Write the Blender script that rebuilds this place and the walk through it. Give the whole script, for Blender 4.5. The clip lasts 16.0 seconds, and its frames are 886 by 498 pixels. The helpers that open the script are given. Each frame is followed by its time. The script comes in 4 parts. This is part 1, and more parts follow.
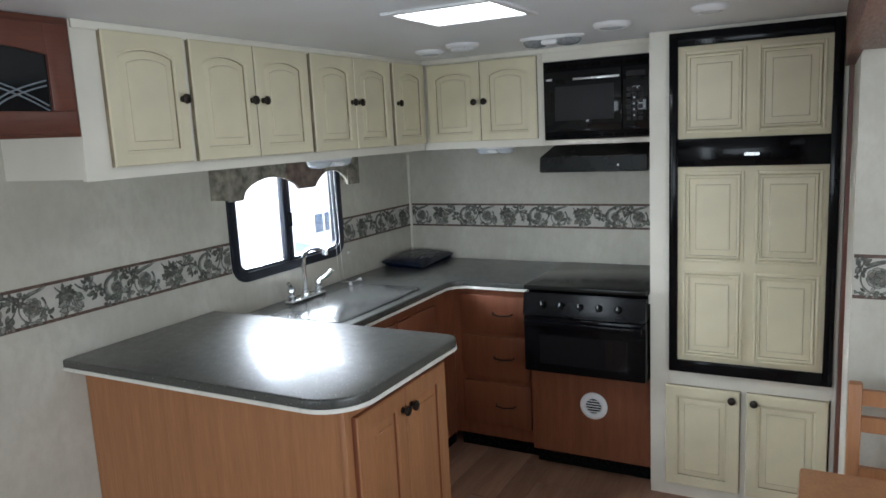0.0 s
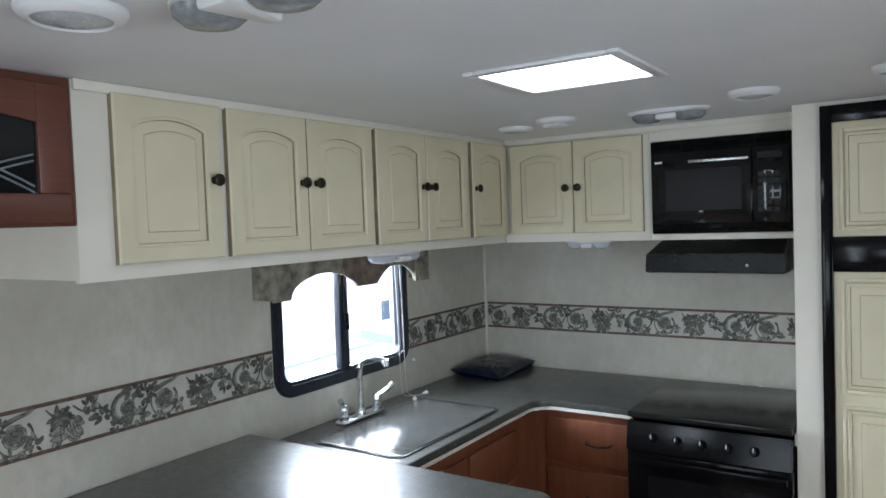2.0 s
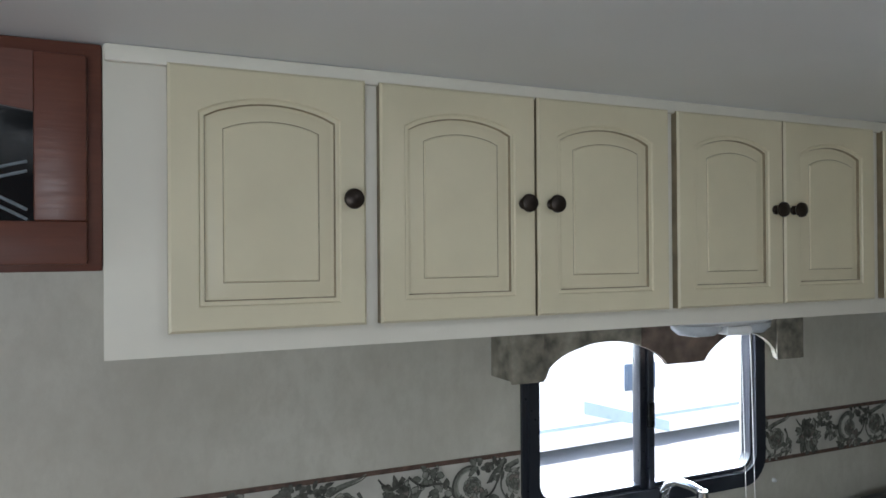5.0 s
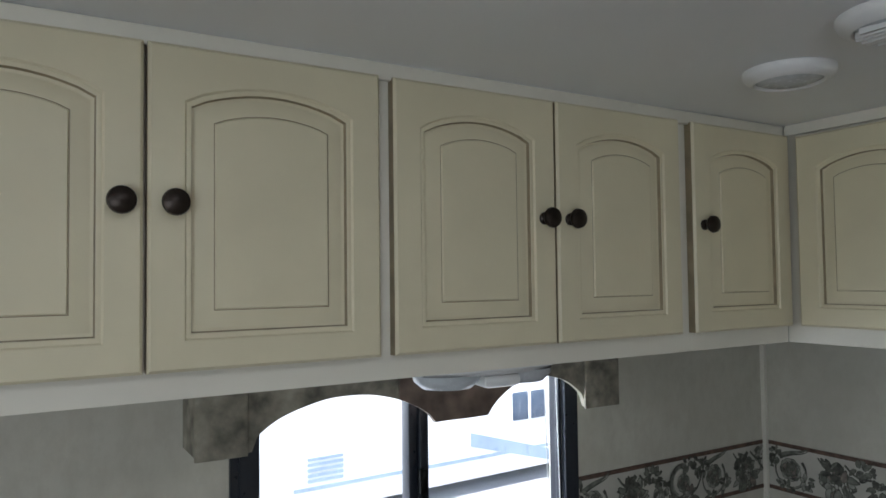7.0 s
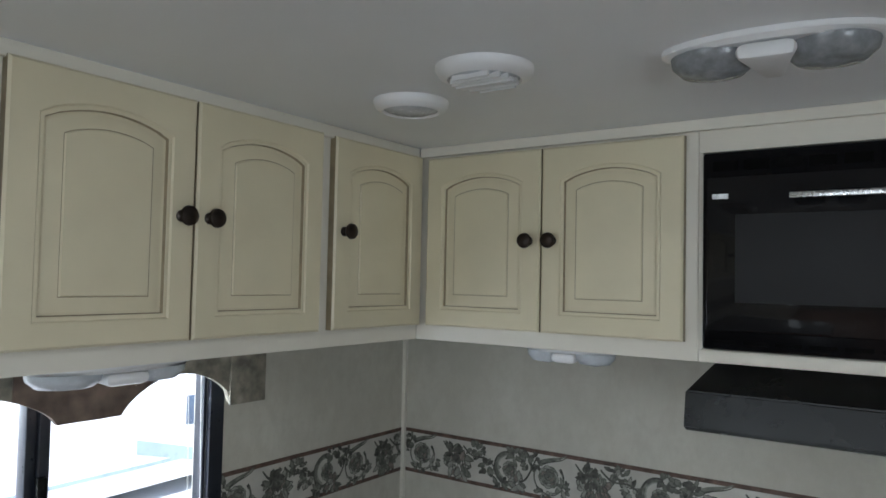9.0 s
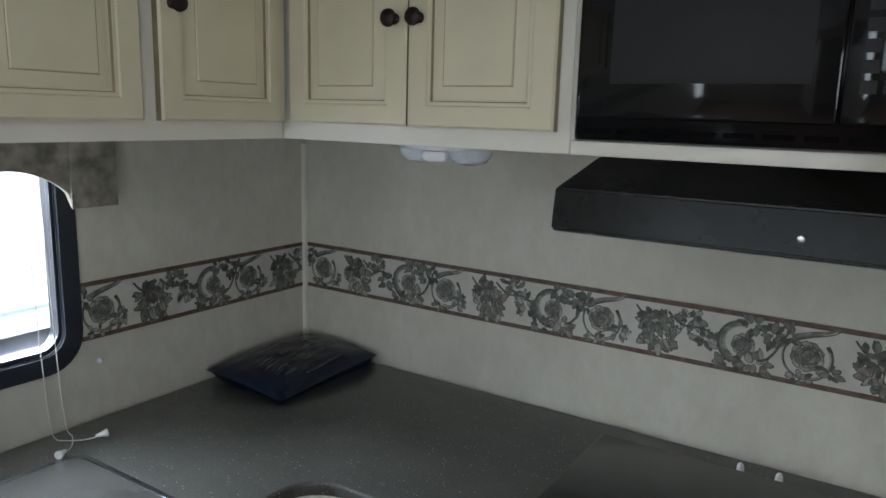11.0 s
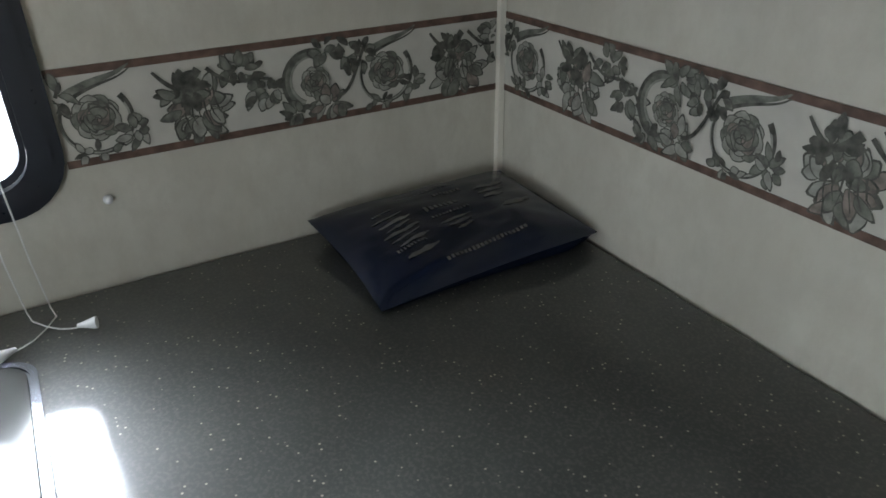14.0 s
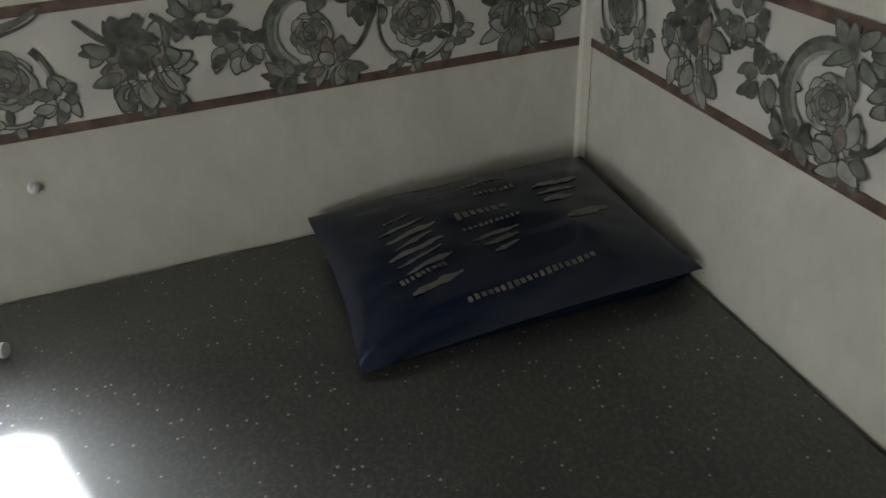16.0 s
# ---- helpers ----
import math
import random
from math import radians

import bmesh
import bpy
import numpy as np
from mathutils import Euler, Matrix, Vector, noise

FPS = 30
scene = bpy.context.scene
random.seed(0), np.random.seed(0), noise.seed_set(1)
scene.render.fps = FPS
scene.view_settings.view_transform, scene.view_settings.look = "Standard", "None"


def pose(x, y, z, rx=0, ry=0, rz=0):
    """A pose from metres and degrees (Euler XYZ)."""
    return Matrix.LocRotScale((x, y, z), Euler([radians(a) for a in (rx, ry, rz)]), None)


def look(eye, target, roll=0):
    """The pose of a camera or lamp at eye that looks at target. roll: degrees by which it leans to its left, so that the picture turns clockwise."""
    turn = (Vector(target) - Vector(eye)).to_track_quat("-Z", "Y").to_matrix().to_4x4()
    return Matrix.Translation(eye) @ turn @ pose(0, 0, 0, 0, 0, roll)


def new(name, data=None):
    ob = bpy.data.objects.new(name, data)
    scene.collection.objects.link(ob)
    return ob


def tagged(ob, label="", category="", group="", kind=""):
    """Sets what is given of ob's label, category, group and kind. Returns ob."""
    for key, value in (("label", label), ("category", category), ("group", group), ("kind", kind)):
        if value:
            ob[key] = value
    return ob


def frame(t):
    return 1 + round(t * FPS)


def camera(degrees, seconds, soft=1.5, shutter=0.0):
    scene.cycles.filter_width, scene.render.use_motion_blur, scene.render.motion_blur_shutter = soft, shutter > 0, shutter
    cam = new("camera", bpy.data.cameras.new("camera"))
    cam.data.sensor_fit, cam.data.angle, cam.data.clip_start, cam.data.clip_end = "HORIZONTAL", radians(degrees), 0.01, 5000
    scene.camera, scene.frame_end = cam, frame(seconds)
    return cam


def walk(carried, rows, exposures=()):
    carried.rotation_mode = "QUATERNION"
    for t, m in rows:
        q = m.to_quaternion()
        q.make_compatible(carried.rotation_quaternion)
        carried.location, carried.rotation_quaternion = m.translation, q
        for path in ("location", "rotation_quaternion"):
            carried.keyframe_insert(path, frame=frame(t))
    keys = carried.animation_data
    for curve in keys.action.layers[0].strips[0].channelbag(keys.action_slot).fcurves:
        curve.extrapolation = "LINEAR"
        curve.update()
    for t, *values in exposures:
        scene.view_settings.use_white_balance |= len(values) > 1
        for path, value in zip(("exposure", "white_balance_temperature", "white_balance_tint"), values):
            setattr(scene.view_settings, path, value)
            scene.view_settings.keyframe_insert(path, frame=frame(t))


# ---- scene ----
cam = camera(63.5, 16.0, soft=1.6)
PATH = [
    (0, (2.255, -3.776, 1.668), (1.316, -2.039, 1.345), -2.9),
    (0.5, (2.22, -3.746, 1.685), (1.283, -1.998, 1.429), -1.8),
    (1, (2.111, -3.612, 1.681), (1.131, -1.882, 1.468), -1.1),
    (1.5, (1.996, -3.471, 1.693), (0.984, -1.752, 1.563), -1.3),
    (2, (1.934, -3.316, 1.689), (0.83, -1.649, 1.608), -2.1),
    (2.5, (1.905, -3.129, 1.702), (0.616, -1.601, 1.664), -1.7),
    (3, (1.862, -2.999, 1.716), (0.387, -1.649, 1.692), -0.5),
    (3.5, (1.758, -2.841, 1.718), (0.137, -1.67, 1.698), -0.1),
    (3.7, (1.714, -2.777, 1.724), (0.053, -1.663, 1.706), 0.3),
    (5.8, (1.444, -2.208, 1.728), (-0.415, -1.472, 1.777), -1.5),
    (6, (1.424, -2.149, 1.716), (-0.434, -1.412, 1.78), -1.6),
    (6.5, (1.352, -1.986, 1.724), (-0.453, -1.128, 1.786), -1.1),
    (7, (1.31, -1.868, 1.722), (-0.401, -0.835, 1.8), -0.7),
    (7.5, (1.297, -1.808, 1.714), (-0.275, -0.574, 1.797), -0.3),
    (8, (1.314, -1.781, 1.716), (-0.103, -0.372, 1.8), 0.5),
    (8.5, (1.355, -1.784, 1.716), (0.091, -0.236, 1.805), 0.9),
    (9, (1.418, -1.842, 1.722), (0.279, -0.2, 1.804), 1.2),
    (9.5, (1.499, -1.948, 1.721), (0.441, -0.252, 1.777), 1.5),
    (10, (1.545, -1.961, 1.693), (0.521, -0.244, 1.644), 1.3),
    (10.2, (1.552, -1.92, 1.679), (0.553, -0.192, 1.557), 1.3),
    (12.3, (1.397, -1.077, 1.562), (0.064, 0.243, 0.869), 4.7),
    (12.5, (1.373, -1.045, 1.545), (-0.011, 0.205, 0.821), 4.6),
    (13, (1.262, -0.905, 1.516), (-0.224, 0.143, 0.682), 2.0),
    (13.5, (1.138, -0.803, 1.506), (-0.379, 0.139, 0.607), 0.6),
    (14, (1.049, -0.731, 1.479), (-0.468, 0.144, 0.514), -0.9),
    (14.5, (0.943, -0.617, 1.462), (-0.573, 0.185, 0.434), -2.4),
    (15, (0.853, -0.521, 1.445), (-0.682, 0.171, 0.365), -2.8),
    (15.5, (0.801, -0.462, 1.417), (-0.761, 0.103, 0.302), -2.9),
    (16, (0.807, -0.462, 1.415), (-0.776, 0.028, 0.296), -3.6),
]
EXPOSURES = [(0, 1.35, 6050, 10), (2.5, 1.35, 5900, 10), (3.7, 1.35, 5900, 10), (5.8, 0.95, 6150, 10), (7, 0.92, 6150, 10), (9, 1.22, 6100, 10), (10.2, 1.15, 6100, 10), (12.3, 1.35, 6100, 10), (14, 1.52, 6250, 10), (16, 1.55, 6650, 10)]
walk(cam, [(t, look(eye, target, roll)) for t, eye, target, roll in PATH], EXPOSURES)


# ---- world and light ----
world = bpy.data.worlds.new("sky")
scene.world = world
world.use_nodes = True
wn = world.node_tree
sky = wn.nodes.new("ShaderNodeTexSky")
sky.sky_type = "NISHITA"
sky.sun_disc = False
sky.sun_elevation = radians(65)
sky.sun_rotation = radians(127)
wn.links.new(sky.outputs[0], wn.nodes["Background"].inputs[0])
wn.nodes["Background"].inputs[1].default_value = 0.15


def sun_lamp():
    d = bpy.data.lights.new("sun", "SUN")
    d.energy, d.angle, d.color = 5.0, radians(0.6), (1.0, 0.96, 0.9)
    ob = new("sun", d)
    # from the roadside far beyond the window wall's other side, so that no beam falls through the sink window
    ob.matrix_world = look((4, -3, 11), (0, 0, 0))
    return ob


sun_lamp()


def area_lamp(name, eye, target, w, h, watts, color=(0.93, 0.97, 1.0)):
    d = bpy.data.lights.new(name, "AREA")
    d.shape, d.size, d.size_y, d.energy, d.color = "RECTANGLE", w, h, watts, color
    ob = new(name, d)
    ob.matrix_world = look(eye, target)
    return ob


# area lamp added outside, above the sink window, in place of the open sky
area_lamp("sink_window_daylight", (-1.30, -0.42, 2.22), (0.4, -0.55, 2.10), 3.45, 1.62, 228, (0.90, 0.96, 1.0))
# added fill lamps at supposed, unseen openings; the walls there are built closed
area_lamp("unseen_slide_fill", (3.28, -3.3, 1.25), (1.5, -3.3, 1.2), 1.7, 0.85, 13, (0.88, 0.96, 1.0))
area_lamp("unseen_front_fill", (1.2, -6.37, 1.35), (1.1, 0.0, 1.15), 1.5, 0.8, 8, (0.88, 0.96, 1.0))
area_lamp("unseen_left_fill", (0.03, -5.2, 1.2), (1.5, -4.6, 1.1), 0.6, 1.6, 12, (0.88, 0.96, 1.0))


# ---- materials ----
def nodes_of(name):
    m = bpy.data.materials.new(name)
    m.use_nodes = True
    nt = m.node_tree
    return m, nt, nt.nodes["Principled BSDF"]


def mixed(nt, fac, a, b, blend="MIX"):
    n = nt.nodes.new("ShaderNodeMix")
    n.data_type, n.blend_type = "RGBA", blend
    for sock, v in ((n.inputs[0], fac), (n.inputs[6], a), (n.inputs[7], b)):
        if isinstance(v, (int, float)):
            sock.default_value = v
        elif isinstance(v, tuple):
            sock.default_value = (*v, 1)
        else:
            nt.links.new(v, sock)
    return n.outputs[2]


def noise_of(nt, scale, detail=4, rough=0.55, stretch=(1, 1, 1), coords="Object"):
    tc = nt.nodes.new("ShaderNodeTexCoord")
    mp = nt.nodes.new("ShaderNodeMapping")
    mp.inputs["Scale"].default_value = stretch
    n = nt.nodes.new("ShaderNodeTexNoise")
    n.inputs["Scale"].default_value, n.inputs["Detail"].default_value, n.inputs["Roughness"].default_value = scale, detail, rough
    nt.links.new(tc.outputs[coords], mp.inputs[0])
    nt.links.new(mp.outputs[0], n.inputs["Vector"])
    return n.outputs["Fac"]


def ramp(nt, fac, lo, hi, a=0.0, b=1.0):
    n = nt.nodes.new("ShaderNodeMapRange")
    n.inputs["From Min"].default_value, n.inputs["From Max"].default_value = lo, hi
    n.inputs["To Min"].default_value, n.inputs["To Max"].default_value = a, b
    nt.links.new(fac, n.inputs["Value"])
    return n.outputs["Result"]


def bumped(nt, b, height, strength, distance=0.002):
    n = nt.nodes.new("ShaderNodeBump")
    n.inputs["Strength"].default_value, n.inputs["Distance"].default_value = strength, distance
    nt.links.new(height, n.inputs["Height"])
    nt.links.new(n.outputs[0], b.inputs["Normal"])


def plain(name, color, rough=0.5, metal=0.0, vary=0.06, scale=9, bump=0.05, fine=160, spec=0.5):
    """A painted, moulded or metal surface with faint blotches and fine relief."""
    m, nt, b = nodes_of(name)
    dark = tuple(c * (1 - vary * 2) for c in color)
    c = mixed(nt, ramp(nt, noise_of(nt, scale), 0.3, 0.7), dark, color)
    nt.links.new(c, b.inputs["Base Color"])
    nt.links.new(ramp(nt, noise_of(nt, scale * 4), 0.3, 0.7, rough * 0.85, min(1, rough * 1.15)), b.inputs["Roughness"])
    b.inputs["Metallic"].default_value = metal
    b.inputs["Specular IOR Level"].default_value = spec
    if bump:
        bumped(nt, b, noise_of(nt, fine, 2), bump, 0.001)
    return m


def wood(name, a, b_, along=(1, 1, 0.06), rough=0.42, scale=26, shift=0.25):
    m, nt, b = nodes_of(name)
    g = ramp(nt, noise_of(nt, scale, 8, 0.65, along), 0.32, 0.68)
    fine = ramp(nt, noise_of(nt, scale * 7, 3, 0.6, along), 0.35, 0.7)
    big = ramp(nt, noise_of(nt, 2.3), 0.3, 0.7)
    c = mixed(nt, g, a, b_)
    c = mixed(nt, ramp(nt, fine, 0, 1, 0, 0.28), c, tuple(x * 0.55 for x in a))
    c = mixed(nt, ramp(nt, big, 0, 1, 0, shift), c, tuple(x * 0.8 for x in a))
    info = nt.nodes.new("ShaderNodeObjectInfo")
    c = mixed(nt, ramp(nt, info.outputs["Random"], 0, 1, 0, 0.30), c, tuple(x * 0.7 for x in a))
    nt.links.new(c, b.inputs["Base Color"])
    nt.links.new(ramp(nt, fine, 0, 1, rough, rough + 0.12), b.inputs["Roughness"])
    bumped(nt, b, fine, 0.12, 0.0008)
    return m


def laminate():
    m, nt, b = nodes_of("charcoal_laminate")
    blotch = ramp(nt, noise_of(nt, 7, 5), 0.3, 0.7)
    c = mixed(nt, blotch, (0.032, 0.034, 0.032), (0.046, 0.048, 0.045))
    mid = ramp(nt, noise_of(nt, 210, 3, 0.6), 0.46, 0.64)
    c = mixed(nt, ramp(nt, mid, 0, 1, 0, 0.55), c, (0.085, 0.082, 0.072))
    v = nt.nodes.new("ShaderNodeTexVoronoi")
    v.inputs["Scale"].default_value = 130
    tc = nt.nodes.new("ShaderNodeTexCoord")
    nt.links.new(tc.outputs["Object"], v.inputs["Vector"])
    sep = nt.nodes.new("ShaderNodeSeparateColor")
    nt.links.new(v.outputs["Color"], sep.inputs[0])
    rare = ramp(nt, sep.outputs[0], 0.80, 0.83)
    near = ramp(nt, v.outputs["Distance"], 0.13, 0.24, 1, 0)
    k = nt.nodes.new("ShaderNodeMath")
    k.operation = "MULTIPLY"
    nt.links.new(rare, k.inputs[0])
    nt.links.new(near, k.inputs[1])
    c = mixed(nt, k.outputs[0], c, (0.32, 0.30, 0.235))
    nt.links.new(c, b.inputs["Base Color"])
    nt.links.new(ramp(nt, noise_of(nt, 30), 0.3, 0.7, 0.36, 0.44), b.inputs["Roughness"])
    b.inputs["Specular IOR Level"].default_value = 0.42
    b.inputs["Coat Weight"].default_value = 0.55
    b.inputs["Coat Roughness"].default_value = 0.085
    bumped(nt, b, noise_of(nt, 330, 2), 0.05, 0.0006)
    return m


def wallpaper():
    m, nt, b = nodes_of("wall_vinyl")
    a = ramp(nt, noise_of(nt, 3.2, 6, 0.6), 0.35, 0.65)
    c = mixed(nt, a, (0.47, 0.45, 0.385), (0.57, 0.55, 0.48))
    mott = ramp(nt, noise_of(nt, 24, 5, 0.7, (1, 1, 0.6)), 0.42, 0.66)
    c = mixed(nt, ramp(nt, mott, 0, 1, 0, 0.5), c, (0.43, 0.405, 0.34))
    nt.links.new(c, b.inputs["Base Color"])
    b.inputs["Roughness"].default_value = 0.48
    bumped(nt, b, noise_of(nt, 420, 3), 0.12, 0.0008)
    return m


def glass_mat(name, tint=(1, 1, 1), rough=0.0):
    m, nt, b = nodes_of(name)
    b.inputs["Base Color"].default_value = (*tint, 1)
    b.inputs["Roughness"].default_value = rough
    b.inputs["Transmission Weight"].default_value = 1.0
    b.inputs["IOR"].default_value = 1.45
    return m


def glow(name, color, strength):
    m, nt, b = nodes_of(name)
    b.inputs["Base Color"].default_value = (*color, 1)
    b.inputs["Emission Color"].default_value = (*color, 1)
    b.inputs["Emission Strength"].default_value = strength
    return m


CREAM = plain("cream_paint", (0.70, 0.64, 0.46), 0.42, 0, 0.05, 7, 0.10, 240)
GLAZE = plain("antique_glaze", (0.33, 0.27, 0.17), 0.5, 0, 0.18, 30)
IVORY = plain("ivory_paint", (0.76, 0.73, 0.64), 0.45, 0, 0.04, 6, 0.08, 240)
WALL = wallpaper()
CEIL = plain("ceiling_vinyl", (0.82, 0.845, 0.87), 0.6, 0, 0.03, 3, 0.15, 380)
TOP = laminate()
COVER = plain("grey_sink_cover", (0.060, 0.061, 0.059), 0.18, 0, 0.08, 12, 0)
EDGE = plain("white_edge_moulding", (0.74, 0.72, 0.66), 0.3, 0, 0.06, 12)
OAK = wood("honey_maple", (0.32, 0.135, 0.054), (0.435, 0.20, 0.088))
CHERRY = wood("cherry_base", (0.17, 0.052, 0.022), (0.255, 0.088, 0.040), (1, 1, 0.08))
REDWOOD = wood("dark_cherry", (0.115, 0.035, 0.022), (0.17, 0.058, 0.034), (1, 0.08, 1), 0.35)
FLOORW = wood("floor_plank_vinyl", (0.24, 0.125, 0.078), (0.42, 0.25, 0.165), (1, 0.07, 1), 0.38, 18)
BLACK = plain("black_enamel", (0.004, 0.004, 0.005), 0.12, 0, 0.1, 6, 0.02, 160, 0.15)
MATTE = plain("black_plastic", (0.004, 0.005, 0.005), 0.26, 0, 0.1, 20, 0, 160, 0.16)
HOOD = plain("satin_black_hood", (0.006, 0.007, 0.007), 0.28, 0, 0.02, 2, 0, 160, 0.25)
VOID = plain("black_slot", (0.003, 0.003, 0.003), 0.7, 0, 0.1, 20, 0, 160, 0.05)
COOKTOP = plain("satin_black_cooktop", (0.012, 0.013, 0.012), 0.20, 0, 0.1, 14, 0, 200, 0.3)
GLOSS = plain("black_glass", (0.008, 0.008, 0.009), 0.06, 0, 0.05, 4, 0, 160, 0.3)
BUTTON = plain("dark_grey_button", (0.03, 0.03, 0.032), 0.5, 0, 0.1, 20, 0, 160, 0.2)
WINDOWG = plain("oven_window", (0.034, 0.035, 0.037), 0.5, 0, 0.05, 4, 0, 160, 0.1)
FRAMEB = plain("window_frame_black", (0.018, 0.022, 0.032), 0.32, 0.2, 0.1, 20)
BRONZE = plain("oiled_bronze", (0.045, 0.034, 0.028), 0.36, 0.75, 0.25, 60)
CHROME = plain("chrome", (0.80, 0.81, 0.83), 0.10, 1, 0.03, 10, 0)
STEEL = plain("brushed_steel", (0.58, 0.59, 0.60), 0.28, 1, 0.08, 40, 0.05)
RIM = plain("dark_steel_rim", (0.16, 0.17, 0.19), 0.22, 1, 0.1, 40, 0.03)
WHITEP = plain("white_plastic", (0.78, 0.79, 0.80), 0.35, 0, 0.04, 10)
LENS = plain("frosted_lens", (0.60, 0.64, 0.68), 0.25, 0, 0.08, 40)
GREYL = plain("grey_prismatic_lens", (0.30, 0.32, 0.34), 0.22, 0, 0.2, 60)
CORD = plain("white_cord", (0.70, 0.70, 0.68), 0.6, 0, 0.06, 40)
NAVY = plain("navy_vinyl", (0.004, 0.009, 0.028), 0.22, 0, 0.15, 6, 0.05, 30)
INK = plain("silver_print", (0.15, 0.145, 0.125), 0.45, 0, 0.25, 60)
FABRIC = plain("taupe_valance_fabric", (0.36, 0.33, 0.265), 0.85, 0, 0.35, 26, 0.4, 500)
FABRICD = plain("brown_valance_fabric", (0.24, 0.175, 0.14), 0.85, 0, 0.3, 26, 0.4, 500)
PAPER = plain("border_paper", (0.56, 0.54, 0.485), 0.55, 0, 0.10, 16, 0.08, 300)
LINE = plain("border_brown_line", (0.16, 0.095, 0.07), 0.55, 0, 0.35, 45)
LEAFD = plain("print_dark_leaf", (0.115, 0.115, 0.095), 0.55, 0, 0.4, 90)
LEAFM = plain("print_grey_green", (0.215, 0.22, 0.185), 0.55, 0, 0.35, 70)
LEAFL = plain("print_pale_sage", (0.36, 0.36, 0.315), 0.55, 0, 0.25, 70)
ROSY = plain("print_rose_brown", (0.29, 0.24, 0.21), 0.55, 0, 0.35, 70)
DARKGLASS = plain("smoked_cabinet_glass", (0.012, 0.014, 0.016), 0.08, 0, 0.2, 8, 0)
ETCH = plain("etched_glass", (0.20, 0.23, 0.26), 0.45, 0, 0.1, 60)
GLASS = glass_mat("clear_glass")
SKYGLOW = glow("skylight_diffuser", (0.97, 0.98, 1.0), 3.5)
TRAILER = plain("trailer_white", (0.82, 0.83, 0.85), 0.3, 0, 0.05, 2)
TRAILERB = plain("trailer_dark_window", (0.07, 0.10, 0.15), 0.2, 0, 0.1, 2)
TRAILERP = plain("trailer_pale_stripe", (0.28, 0.36, 0.46), 0.3, 0, 0.1, 2)
GRAVEL = plain("gravel_lot", (0.50, 0.51, 0.52), 0.9, 0, 0.06, 2, 0.1, 40)


# ---- mesh helpers ----
def add_box(bm, x0, x1, y0, y1, z0, z1, bevel=0.0):
    r = bmesh.ops.create_cube(bm, size=1, matrix=Matrix.LocRotScale(((x0 + x1) / 2, (y0 + y1) / 2, (z0 + z1) / 2), None, (x1 - x0, y1 - y0, z1 - z0)))
    if bevel:
        es = list({e for v in r["verts"] for e in v.link_edges})
        bmesh.ops.bevel(bm, geom=es, offset=bevel, segments=2, profile=0.5, affect="EDGES")
    return r["verts"]


def boxed(*a):
    bm = bmesh.new()
    add_box(bm, *a)
    return bm


def add_cyl(bm, m, r0, r1, depth, seg=20):
    """Along the local z of m, from 0 to depth."""
    return bmesh.ops.create_cone(bm, cap_ends=True, segments=seg, radius1=r0, radius2=r1, depth=depth, matrix=m @ pose(0, 0, depth / 2))["verts"]


def lathe(bm, m, profile, seg=24):
    """Turn a profile of (radius, height) round the local z of m."""
    rings = []
    for r, h in profile:
        if r < 1e-6:
            rings.append([bm.verts.new(m @ Vector((0, 0, h)))])
        else:
            rings.append([bm.verts.new(m @ Vector((r * math.cos(2 * math.pi * i / seg), r * math.sin(2 * math.pi * i / seg), h))) for i in range(seg)])
    for a, b in zip(rings, rings[1:]):
        for i in range(seg):
            j = (i + 1) % seg
            if len(a) == 1 and len(b) > 1:
                bm.faces.new((a[0], b[i], b[j]))
            elif len(b) == 1 and len(a) > 1:
                bm.faces.new((a[i], b[0], a[j]))
            elif len(a) > 1:
                bm.faces.new((a[i], b[i], b[j], a[j]))
    bmesh.ops.recalc_face_normals(bm, faces=bm.faces)


def tube(bm, pts, r, seg=8, r_end=None):
    """A round bar through the points."""
    pts = [Vector(p) for p in pts]
    rings, up = [], Vector((0.13, 0.31, 0.94))
    for i, p in enumerate(pts):
        d = (pts[min(i + 1, len(pts) - 1)] - pts[max(i - 1, 0)]).normalized()
        s = d.cross(up).normalized()
        u = s.cross(d).normalized()
        rr = r if r_end is None else r + (r_end - r) * i / (len(pts) - 1)
        rings.append([bm.verts.new(p + rr * (math.cos(2 * math.pi * k / seg) * s + math.sin(2 * math.pi * k / seg) * u)) for k in range(seg)])
    for a, b in zip(rings, rings[1:]):
        for k in range(seg):
            bm.faces.new((a[k], a[(k + 1) % seg], b[(k + 1) % seg], b[k]))
    bm.faces.new(rings[0][::-1])
    bm.faces.new(rings[-1])
    bmesh.ops.recalc_face_normals(bm, faces=bm.faces)


def arc(cx, cy, r, a0, a1, n=8):
    return [(cx + r * math.cos(radians(a0 + (a1 - a0) * i / n)), cy + r * math.sin(radians(a0 + (a1 - a0) * i / n))) for i in range(n + 1)]


def slab(outline, z0, z1, bevel=0.0):
    """A horizontal slab over an outline in x and y."""
    bm = bmesh.new()
    f = bm.faces.new([bm.verts.new((x, y, z0)) for x, y in outline])
    top = bmesh.ops.extrude_face_region(bm, geom=[f])["geom"]
    bmesh.ops.translate(bm, verts=[v for v in top if isinstance(v, bmesh.types.BMVert)], vec=(0, 0, z1 - z0))
    bmesh.ops.recalc_face_normals(bm, faces=bm.faces)
    if bevel:
        es = [e for e in bm.edges if all(abs(v.co.z - z1) < 1e-5 for v in e.verts)]
        bmesh.ops.bevel(bm, geom=es, offset=bevel, segments=3, profile=0.5, affect="EDGES")
    return bm


def smooth(me, angle=40):
    me.shade_smooth()
    me.set_sharp_from_angle(angle=radians(angle))


